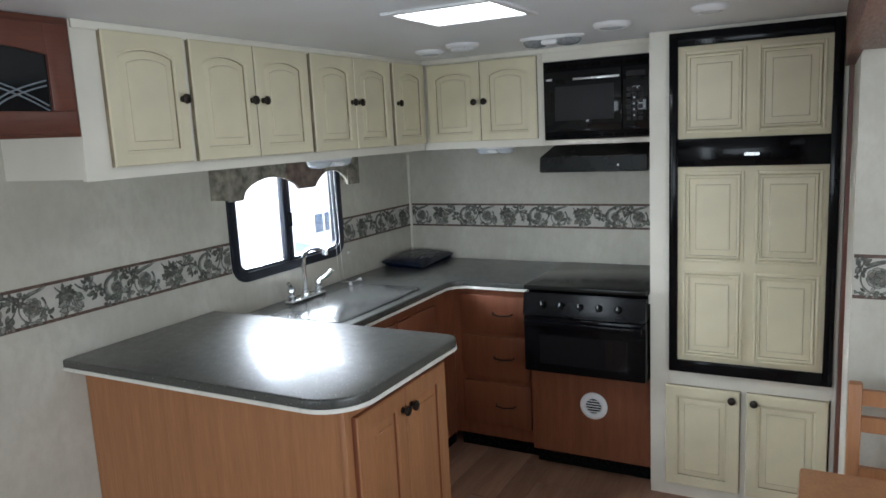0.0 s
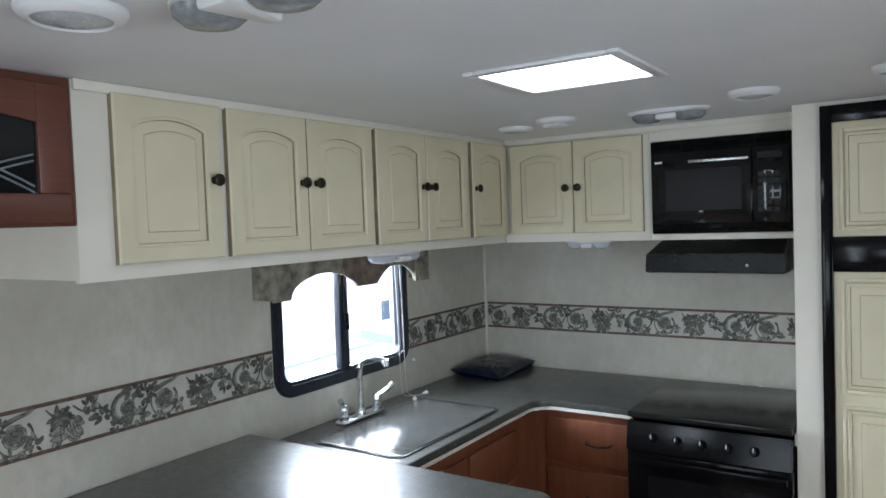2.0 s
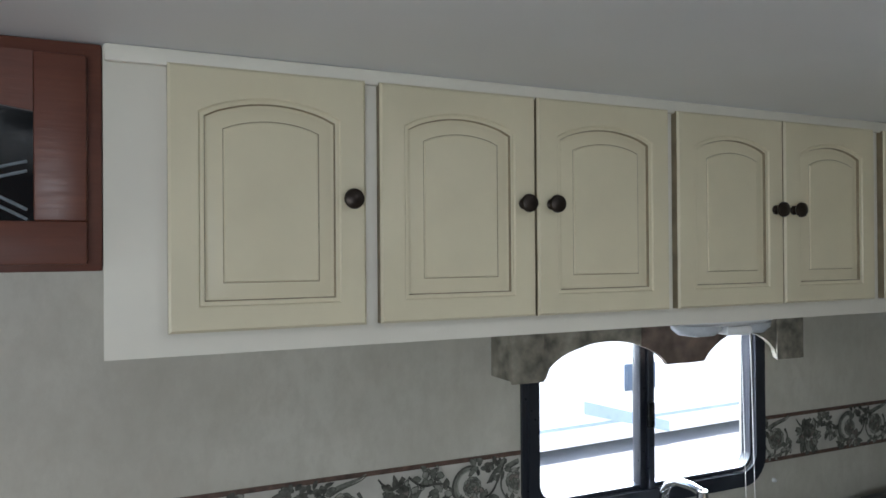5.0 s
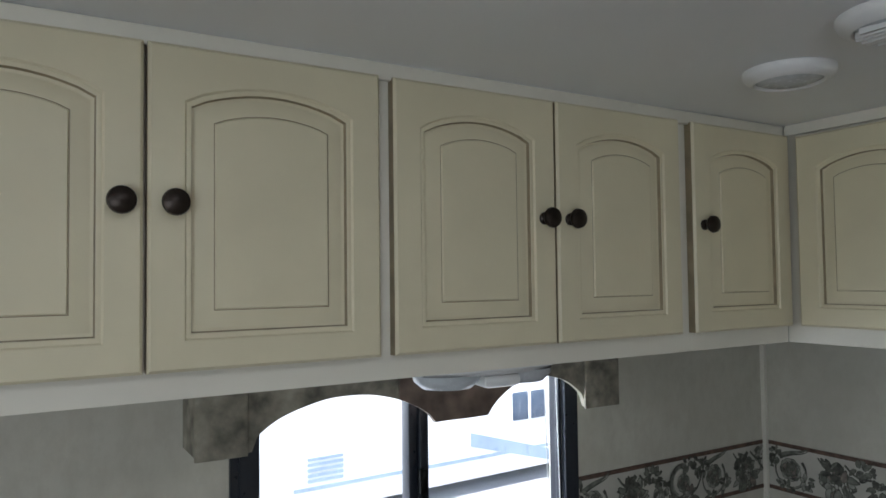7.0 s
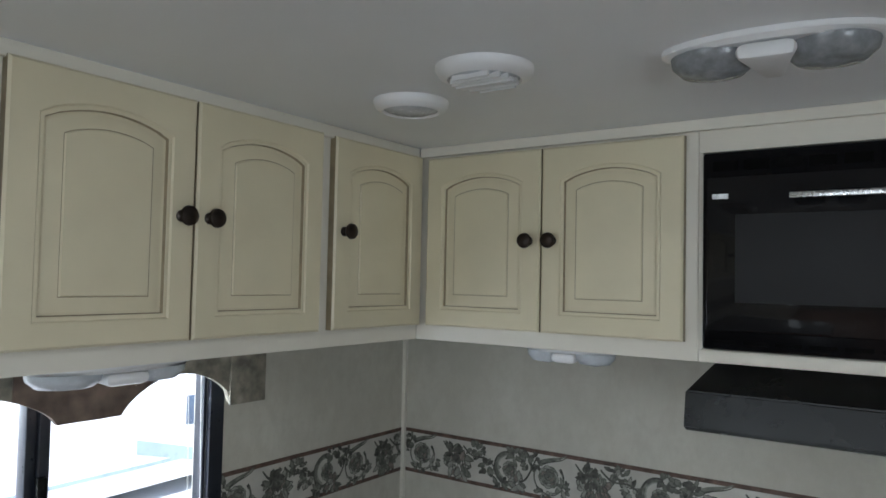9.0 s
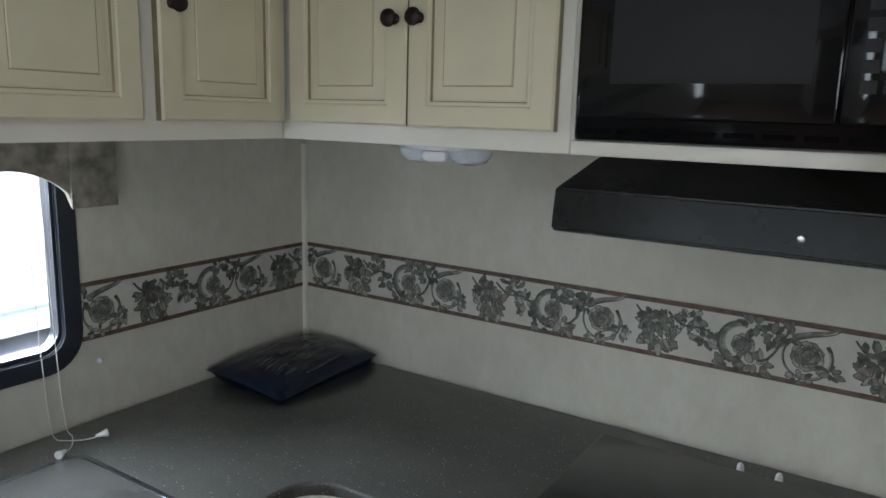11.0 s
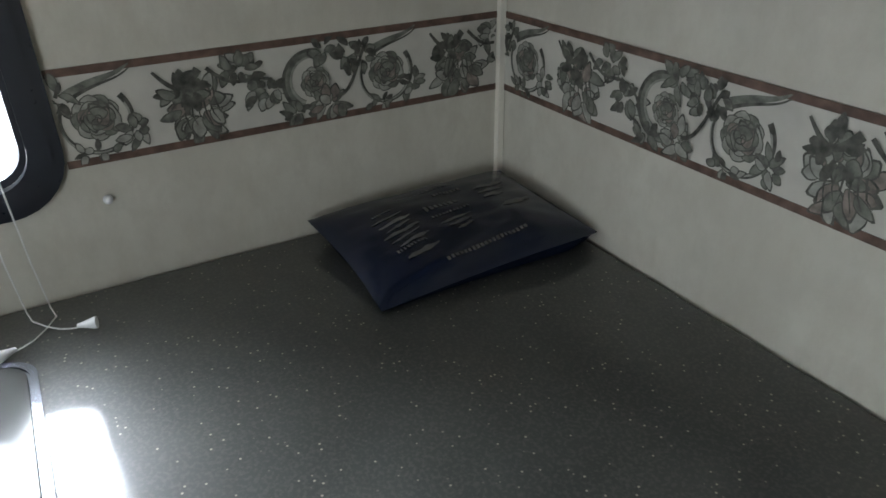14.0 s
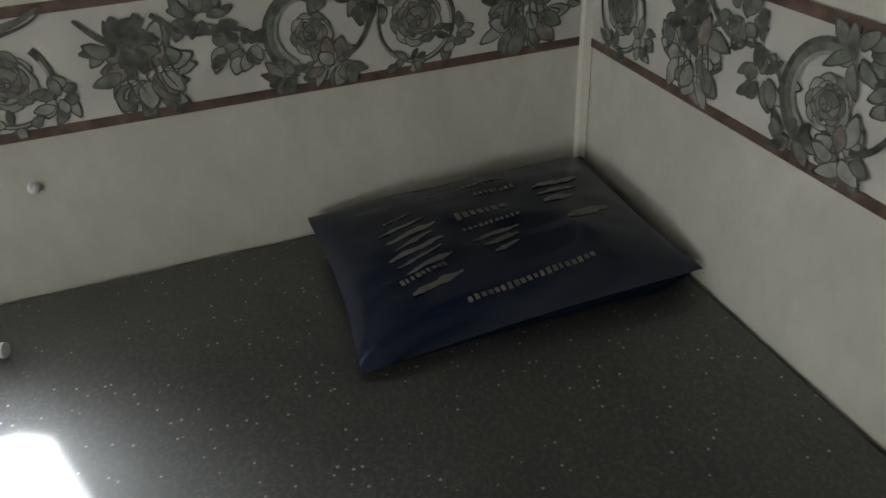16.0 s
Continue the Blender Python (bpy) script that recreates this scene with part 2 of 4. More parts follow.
def mesh_of(name, bm, *mats):
    me = bpy.data.meshes.new(name)
    bm.to_mesh(me)
    bm.free()
    for m in mats:
        me.materials.append(m)
    smooth(me)
    return me


def part(name, bm, material, parent, label=""):
    mats = material if isinstance(material, tuple) else (material,)
    ob = new(name, mesh_of(name, bm, *mats))
    ob.parent = parent
    return tagged(ob, label)


def thing(name, label, category, m=None, group="", kind=""):
    ob = new(name)
    if m is not None:
        ob.matrix_world = m
    return tagged(ob, label, category, group, kind)


def structure(name, bm, material, label):
    return tagged(new(name, mesh_of(name, bm, material)), label, "", "", "structure")


def arch_loop(hw, zb, zs, rise, n=12):
    """A panel outline: flat below, arched above; (x, z) pairs."""
    pts = [(-hw, zb), (hw, zb), (hw, zs)]
    for i in range(1, n):
        u = 1 - 2 * i / n
        pts.append((hw * u * 0.98, zs + rise * (0.12 * (1 - abs(u)) ** 0 + 0.88 * (1 - u * u)) if rise else zs))
    pts.append((-hw, zs))
    return pts


def panel_door(w, h, stile=0.042, rise=0.026, thick=0.019, bottom=None):
    """A raised-panel door, front towards -y, from the middle of its foot. Material slots: paint, glaze."""
    bm = bmesh.new()
    n = 12
    hw = w / 2
    bot = bottom or stile * 0.88
    levels = []
    r = 0.004
    rect = lambda s, y: [(-hw + s, y, s), (hw - s, y, s), (hw - s, y, h - s)] + [((hw - s) * (1 - 2 * i / n), y, h - s) for i in range(1, n)] + [(-hw + s, y, h - s)]
    levels.append((rect(0, 0.0), 0))
    levels.append((rect(0, -thick + r), 1))
    levels.append((rect(r, -thick), 0))
    # bead, glazed quirk, sloping margin and raised field
    for inset, deep, mat in ((0, 0, 0), (0.0025, 0.0030, 0), (0.0060, 0.0022, 0), (0.0085, 0.0034, 0), (0.0100, 0.0095, 1), (0.0125, 0.0105, 0), (0.0150, 0.0100, 0), (0.0350, 0.0030, 0), (0.0362, 0.0034, 1), (0.0378, 0.0006, 0)):
        y = -thick + min(deep, thick - 0.001)
        s = stile + inset
        flat = rise * (1 - 12.0 * inset)
        lp = arch_loop(hw - s, bot + inset, h - stile - inset - flat, flat, n)
        levels.append(([(x, y, z) for x, z in lp], mat))
    rings = [([bm.verts.new(p) for p in pts], mat) for pts, mat in levels]
    for (a, _), (b, mat) in zip(rings, rings[1:]):
        for i in range(len(a)):
            j = (i + 1) % len(a)
            bm.faces.new((a[i], a[j], b[j], b[i])).material_index = mat
    bm.faces.new(rings[-1][0])
    bm.faces.new(rings[0][0][::-1])
    bmesh.ops.recalc_face_normals(bm, faces=bm.faces)
    return bm


def knob_bm(m, r=0.0165):
    bm = bmesh.new()
    lathe(bm, m, [(0, 0), (0.010, 0), (0.010, 0.003), (0.0055, 0.006), (0.0055, 0.012), (r * 0.8, 0.015), (r, 0.020), (r * 0.93, 0.025), (r * 0.6, 0.028), (0, 0.029)], 20)
    return bm


def cabinet_door(cab, x, z, w, h, mat, knob_x, knob_z, y=-0.001, rise=0.028, stile=0.05):
    """A hung door with its knob on a cabinet's front; knob place is from the door's middle foot."""
    mats = (mat, GLAZE) if mat in (CREAM, IVORY) else (mat, mat)
    d = part("door", panel_door(w, h, stile, rise), mats, cab)
    d.location = (x, y, z)
    part("knob", knob_bm(pose(knob_x, -0.019, knob_z, 90)), BRONZE, d, "round oil-rubbed bronze knob")
    return d


FACE_X = pose(0, 0, 0, 0, 0, 90)

# ---- large structure ----
H = 2.03
Y_END, X_SIDE, X_SLIDE = -6.4, 2.333, 3.32
W_Y0, W_Y1, W_Z0, W_Z1 = -1.489, -0.757, 1.094, 1.575


def floor_base():
    structure("floor", boxed(-0.05, X_SLIDE, Y_END, 0.05, -0.06, -0.004), FLOORW, "brown wood-look vinyl plank floor")


def walls():
    bm = bmesh.new()
    for a in ((Y_END, W_Y0, -0.06, H), (W_Y1, 0.0, -0.06, H), (W_Y0, W_Y1, -0.06, W_Z0), (W_Y0, W_Y1, W_Z1, H)):
        add_box(bm, -0.05, 0.0, a[0], a[1], a[2], a[3])
    structure("wall_left", bm, WALL, "mottled beige vinyl wall with the sink window")
    structure("wall_rear", boxed(-0.05, X_SLIDE, 0.002, 0.05, -0.06, H), WALL, "mottled beige vinyl wall behind the stove")
    structure("wall_front", boxed(-0.05, X_SLIDE, Y_END - 0.05, Y_END, -0.06, H), WALL, "plain beige wall closing the coach")
    bm = bmesh.new()
    for a in ((-1.28, 0.0, -0.06, H), (Y_END, -5.0, -0.06, H)):
        add_box(bm, X_SIDE, X_SIDE + 0.04, a[0], a[1], a[2], a[3])
    structure("wall_side", bm, WALL, "beige wall beside the slide-out opening")
    structure("wall_slide", boxed(X_SLIDE, X_SLIDE + 0.05, Y_END, 0.0, -0.06, H), WALL, "beige outer wall of the slide-out")
    structure("wall_slide_end", boxed(X_SIDE, X_SLIDE, -1.33, -1.2805, -0.06, H), WALL, "white end wall of the slide-out")
    structure("ceiling", boxed(-0.05, X_SLIDE + 0.05, Y_END, 0.05, H, H + 0.05), CEIL, "smooth pale grey-white coach ceiling")
    structure("trim_corner", boxed(0.0, 0.012, -0.012, 0.0, 0.92, 1.54), IVORY, "narrow ivory corner moulding")
    structure("trim_slide_post", boxed(2.3185, 2.3325, -0.735, -0.60, 0.0, H), REDWOOD, "dark cherry upright beside the fridge")
    structure("trim_slide_fascia", boxed(2.3015, 2.3325, -2.9, -0.7375, 1.83, H - 0.002), REDWOOD, "dark cherry crown board at the slide-out opening")
    structure("trim_slide_header", boxed(2.335, 2.40, -5.0, -1.3305, 1.84, H), REDWOOD, "dark cherry header over the slide-out opening")


floor_base()
walls()


def outline_round(y0, y1, z0, z1, r, n=7):
    return arc(y1 - r, z1 - r, r, 0, 90, n) + arc(y0 + r, z1 - r, r, 90, 180, n) + arc(y0 + r, z0 + r, r, 180, 270, n) + arc(y1 - r, z0 + r, r, 270, 360, n)


def ring_bm(o, i, x0, x1):
    """A frame between two outlines in y and z, from x0 to x1."""
    bm = bmesh.new()
    loops = [[bm.verts.new((x, y, z)) for y, z in lp] for lp, x in ((o, x0), (o, x1), (i, x1), (i, x0))]
    n = len(o)
    for a, b in zip(loops, loops[1:] + loops[:1]):
        for k in range(n):
            bm.faces.new((a[k], a[(k + 1) % n], b[(k + 1) % n], b[k]))
    bmesh.ops.recalc_face_normals(bm, faces=bm.faces)
    return bm


def sink_window():
    w = thing("window_1", "black-framed sliding coach window over the sink", "window", None, "", "structure")
    o = outline_round(W_Y0 - 0.042, W_Y1 + 0.040, W_Z0 - 0.040, W_Z1 + 0.005, 0.085)
    i = outline_round(W_Y0 + 0.002, W_Y1 - 0.002, W_Z0 + 0.002, W_Z1 - 0.002, 0.052)
    part("window_frame", ring_bm(o, i, 0.001, 0.010), FRAMEB, w)
    o2 = outline_round(W_Y0 - 0.026, W_Y1 + 0.026, W_Z0 - 0.026, W_Z1 + 0.003, 0.07)
    part("inner_lip", ring_bm(o2, i, 0.0102, 0.014), FRAMEB, w)
    o3 = outline_round(W_Y0 + 0.0025, W_Y1 - 0.0025, W_Z0 + 0.0025, W_Z1 - 0.0025, 0.05)
    i3 = outline_round(W_Y0 + 0.014, W_Y1 - 0.010, W_Z0 + 0.014, W_Z1 - 0.014, 0.042)
    part("glazing_bead", ring_bm(o3, i3, -0.034, 0.0), FRAMEB, w)
    ym = -1.145
    bm = bmesh.new()
    add_box(bm, -0.030, 0.004, ym - 0.022, ym - 0.002, W_Z0, W_Z1, 0.003)
    part("fixed_mullion", bm, FRAMEB, w)
    bm = bmesh.new()
    add_box(bm, -0.024, 0.010, ym + 0.0, ym + 0.022, W_Z0, W_Z1, 0.003)
    part("sash_stile", bm, FRAMEB, w)
    bm = bmesh.new()
    add_box(bm, 0.010, 0.022, ym - 0.006, ym + 0.014, 1.26, 1.33, 0.004)
    part("latch", bm, MATTE, w)
    for y0, y1, x in ((W_Y0, ym - 0.01, -0.022), (ym + 0.01, W_Y1, -0.012)):
        p = part("pane", boxed(x - 0.003, x, y0, y1, W_Z0, W_Z1), GLASS, w)
        p.visible_shadow = False


sink_window()


# ---- outside the window ----
def outside():
    structure("ground", boxed(-400, 60, -300, 300, -0.9, -0.85), GRAVEL, "pale gravel dealer lot to the horizon")

    def trailer(x, y, turn, length, windows):
        t = thing("travel_trailer", "white parked travel trailer with dark windows", "trailer", pose(x, y, -0.85, 0, 0, turn), "trailers on the lot")
        bm = bmesh.new()
        add_box(bm, -1.2, 1.2, -length / 2, length / 2, 0.16, 3.1, 0.12)
        part("body", bm, TRAILER, t)
        part("skirt_line", boxed(1.2, 1.206, -length / 2 + 0.2, length / 2 - 0.2, 0.42, 0.46), TRAILERP, t)
        for k in windows:
            bm = bmesh.new()
            add_box(bm, 1.195, 1.215, k - 0.26, k + 0.26, 0.80, 1.14, 0.012)
            part("window", bm, TRAILERB, t, "dark tinted window")
            bm = bmesh.new()
            add_box(bm, 1.19, 1.222, k - 0.02, k + 0.02, 0.80, 1.14, 0.004)
            part("window_bar", bm, TRAILER, t)
        for k in windows:
            bm = bmesh.new()
            vs = [bm.verts.new((1.208, k + dy, z)) for dy, z in ((-0.9, 0.74), (0.5, 0.34), (0.5, 0.20), (-0.9, 0.58))]
            f = bm.faces.new(vs)
            up = bmesh.ops.extrude_face_region(bm, geom=[f])["geom"]
            bmesh.ops.translate(bm, verts=[q for q in up if isinstance(q, bmesh.types.BMVert)], vec=(-0.012, 0, 0))
            bmesh.ops.recalc_face_normals(bm, faces=bm.faces)
            part("stripe", bm, TRAILERP, t, "pale blue slanting stripe")
        for k in range(5):
            part("grille_slat", boxed(1.2, 1.212, -length / 2 + 0.35, -length / 2 + 0.75, 0.50 + 0.055 * k, 0.53 + 0.055 * k), TRAILERP, t)
        for k in (2.4, 3.2):
            bm = bmesh.new()
            add_cyl(bm, pose(1.06, k, 0.30, 0, 90, 0), 0.30, 0.30, 0.15)
            part("wheel", bm, MATTE, t)
    trailer(-7.1, 4.8, 3, 9.0, (-1.2, 2.0))
    trailer(-15.0, -5.5, -8, 8.5, (0.0,))
    trailer(-12.0, 17.0, 24, 7.0, (0.0,))


outside()


# ---- wall border ----
def leaf(verts, faces, mats, x, z, ang, ln, wd, mat, lift, bend=0.25):
    """A pointed, slightly bent printed leaf as a flat strip, with a dark outline below it."""
    if mat:
        leaf(verts, faces, mats, x - 0.0015 * math.cos(ang), z - 0.0015 * math.sin(ang), ang, ln * 1.1 + 0.002, wd * 1.1 + 0.0008, 0, lift - 0.000006, bend)
    c, s = math.cos(ang), math.sin(ang)
    ln = ln * 1.08
    b = len(verts)
    n = 6
    for i in range(n + 1):
        u = i / n
        half = 1.08 * wd * math.sin(math.pi * min(1, u * 0.92 + 0.04)) ** 0.8 * (1 + 0.25 * math.sin(u * 19))
        off = bend * ln * (u * u)
        for sg in (-1, 1):
            lx, lz = u * ln, off + sg * half
            verts.append((x + c * lx - s * lz, z + s * lx + c * lz, lift))
    for i in range(n):
        faces.append((b + 2 * i, b + 2 * i + 2, b + 2 * i + 3, b + 2 * i + 1))
        mats.append(mat)


def stroke(verts, faces, mats, pts, w0, w1, mat, lift):
    b = len(verts)
    n = len(pts)
    for i, (x, z) in enumerate(pts):
        x0, z0 = pts[max(0, i - 1)]
        x1, z1 = pts[min(n - 1, i + 1)]
        l = math.hypot(x1 - x0, z1 - z0) or 1
        nx, nz = -(z1 - z0) / l, (x1 - x0) / l
        w = w0 + (w1 - w0) * i / (n - 1)
        for sg in (-1, 1):
            verts.append((x + sg * w * nx, z + sg * w * nz, lift))
    for i in range(n - 1):
        faces.append((b + 2 * i, b + 2 * i + 2, b + 2 * i + 3, b + 2 * i + 1))
        mats.append(mat)


def spiral(cx, cz, r0, r1, a0, a1, n=26):
    return [(cx + (r0 + (r1 - r0) * i / n) * math.cos(a0 + (a1 - a0) * i / n), cz + (r0 + (r1 - r0) * i / n) * math.sin(a0 + (a1 - a0) * i / n)) for i in range(n + 1)]


def motif(rnd, verts, faces, mats, x0):
    """One repeat of the printed acanthus scroll, 0.438 m long and 0.11 m high round z = 0; the large rose stands at x0."""
    L = [0.0]

    def lift():
        L[0] += 0.000012
        return L[0]

    def line(pts, w0, w1, mat=0):
        stroke(verts, faces, mats, pts, w0, w1, mat, lift())

    def put(x, z, ang, ln, wd, mat, bend=0.3):
        leaf(verts, faces, mats, x, z, ang, ln, wd, mat, lift(), bend)

    def rose(cx, cz, r):
        """Overlapping petals in rings, palest outside."""
        for ring, (rr, count, tone) in enumerate(((0.72, 9, (2, 1, 2)), (0.46, 7, (1, 2, 3)), (0.20, 5, (3, 1, 1)))):
            for k in range(count):
                a = 2 * math.pi * (k + 0.45 * ring) / count + rnd.uniform(-0.12, 0.12)
                put(cx + r * rr * math.cos(a), cz + r * rr * math.sin(a), a + 1.75, r * (0.78 - 0.12 * ring), r * 0.27, tone[k % 3], 0.5)
        line(spiral(cx, cz, r * 0.5, r * 0.06, 0.5, 8.5, 26), 0.0012, 0.0008)

    def spray(cx, cz, rx, rz, count, big, tones):
        """A crowded bunch of leaves pointing outwards."""
        count = int(count * 1.4)
        for k in range(count):
            a = 2 * math.pi * k / count + rnd.uniform(-0.35, 0.35)
            q = rnd.uniform(0.15, 1.0)
            put(cx + rx * q * math.cos(a), cz + rz * q * math.sin(a), a + rnd.uniform(-0.8, 0.8), big * rnd.uniform(0.55, 1.0), big * rnd.uniform(0.20, 0.30), rnd.choice(tones), rnd.uniform(-0.5, 0.5))

    # large rose in a nearly closed ring, with a curled leaf over it
    line(spiral(x0, -0.006, 0.044, 0.046, radians(150), radians(400), 30), 0.0022, 0.0042)
    line(spiral(x0, -0.006, 0.047, 0.043, radians(150), radians(385), 30), 0.0008, 0.0016, 2)
    rose(x0 + 0.001, -0.003, 0.033)
    line([(x0 - 0.03 + 0.085 * u, 0.030 + 0.022 * math.sin(2.4 * u) - 0.012 * u + 0.03 * u ** 4) for u in [i / 12 for i in range(13)]], 0.0075, 0.0016, 1)
    line([(x0 - 0.03 + 0.085 * u, 0.024 + 0.022 * math.sin(2.4 * u) - 0.012 * u + 0.03 * u ** 4) for u in [i / 12 for i in range(13)]], 0.0028, 0.001)
    spray(x0 - 0.042, 0.030, 0.010, 0.018, 8, 0.020, (0, 0, 1, 1))
    spray(x0 + 0.046, -0.028, 0.014, 0.014, 8, 0.019, (0, 1, 1, 2))
    spray(x0 - 0.012, -0.050, 0.026, 0.006, 6, 0.017, (0, 1, 2))
    # acanthus bunch hanging below a curl
    bx = x0 + 0.132
    spray(bx + 0.004, -0.016, 0.030, 0.026, 22, 0.031, (1, 1, 2, 2, 3))
    spray(bx - 0.012, 0.016, 0.022, 0.016, 12, 0.026, (0, 0, 1))
    line([(bx - 0.050 + 0.062 * u, 0.046 - 0.026 * math.sin(3.0 * u)) for u in [i / 10 for i in range(11)]], 0.0020, 0.0062)
    for k in range(6):
        line([(bx - 0.012 + 0.008 * k, -0.002 + 0.003 * (k % 2)), (bx - 0.016 + 0.010 * k, -0.022), (bx - 0.012 + 0.011 * k, -0.042 + 0.006 * (k % 3))], 0.0016, 0.0006)
    # loose sprays on either side of the stem
    cx = x0 + 0.205
    spray(cx, 0.034, 0.024, 0.013, 12, 0.022, (0, 1, 1, 2))
    spray(cx + 0.034, -0.004, 0.024, 0.013, 11, 0.024, (0, 0, 1, 2))
    line([(cx - 0.050 + 0.11 * u, 0.042 - 0.048 * u - 0.010 * math.sin(6 * u)) for u in [i / 10 for i in range(11)]], 0.0028, 0.0022)
    # open scroll: a broad crescent round a small rose
    dx = x0 + 0.312
    line(spiral(dx, 0.002, 0.040, 0.042, radians(75), radians(245), 22), 0.0065, 0.0095, 1)
    line(spiral(dx, 0.002, 0.044, 0.049, radians(75), radians(250), 22), 0.0020, 0.0034)
    line(spiral(dx, 0.002, 0.034, 0.036, radians(75), radians(245), 22), 0.0014, 0.0022, 2)
    rose(dx + 0.004, -0.002, 0.025)
    spray(dx - 0.026, -0.044, 0.024, 0.008, 9, 0.023, (0, 0, 1, 1))
    spray(dx + 0.028, -0.038, 0.024, 0.011, 12, 0.024, (1, 1, 2, 3))
    spray(dx + 0.022, 0.042, 0.016, 0.010, 8, 0.022, (0, 1, 1))
    spray(dx + 0.062, 0.028, 0.014, 0.020, 9, 0.022, (0, 0, 1))
    line([(dx + 0.036 + 0.055 * u, -0.030 + 0.064 * u - 0.014 * math.sin(4 * u)) for u in [i / 8 for i in range(9)]], 0.0030, 0.0024)


B_Z0, B_Z1 = 1.108, 1.244


def border(name, rose_at, m, seed, spans, label):
    """A printed wallpaper border; local x along the wall, y up, z out of it."""
    root = thing(name, label, "", m, "", "structure")
    zc, hh = (B_Z0 + B_Z1) / 2, (B_Z1 - B_Z0) / 2
    for a, b in spans:
        part("paper", boxed(a, b, zc - hh, zc + hh, 0.0, 0.0012), PAPER, root)
        part("edge_line", boxed(a, b, zc + hh - 0.011, zc + hh, 0.0013, 0.0022), LINE, root, "brown edge line")
        part("edge_line", boxed(a, b, zc - hh, zc - hh + 0.011, 0.0013, 0.0022), LINE, root, "brown edge line")
        rnd = random.Random(seed)
        verts, faces, mats = [], [], []
        first = math.floor((a - rose_at) / 0.438) - 1
        for k in range(first, math.ceil((b - rose_at) / 0.438) + 1):
            motif(rnd, verts, faces, mats, rose_at + k * 0.438)
        good = [i for i, f in enumerate(faces) if all(a + 0.001 < verts[v][0] < b - 0.001 for v in f)]
        me = bpy.data.meshes.new("scroll_print")
        lim = hh - 0.004
        me.from_pydata([(x, zc + max(-lim, min(lim, z * 1.02)), 0.0024 + w) for x, z, w in verts], [], [faces[i] for i in good])
        for mat in (LEAFD, LEAFM, LEAFL, ROSY):
            me.materials.append(mat)
        for p, i in zip(me.polygons, good):
            p.material_index = mats[i]
        ob = new("scroll_print", me)
        ob.parent = root
        tagged(ob, "grey-green acanthus and rose scroll print", "", "", "stuff")


ON_LEFT = Matrix(((0, 0, 1, 0), (1, 0, 0, 0), (0, 1, 0, 0), (0, 0, 0, 1)))
ON_REAR = Matrix(((1, 0, 0, 0), (0, 0, -1, 0), (0, 1, 0, 0), (0, 0, 0, 1)))
border("border_left", -0.229, ON_LEFT, 3, ((-3.6, W_Y0 - 0.043), (W_Y1 + 0.041, -0.013)), "cream wallpaper border with grey-green scrolls")
border("border_rear", 0.078, ON_REAR, 4, ((0.013, 1.588),), "cream wallpaper border with grey-green scrolls")
border("border_slide", 2.40, pose(0, -1.3305, 0) @ ON_REAR, 5, ((2.336, 3.31),), "cream wallpaper border with grey-green scrolls")


# ---- upper cabinets ----
UX, UY, UZ0 = 0.392, -0.470, 1.583


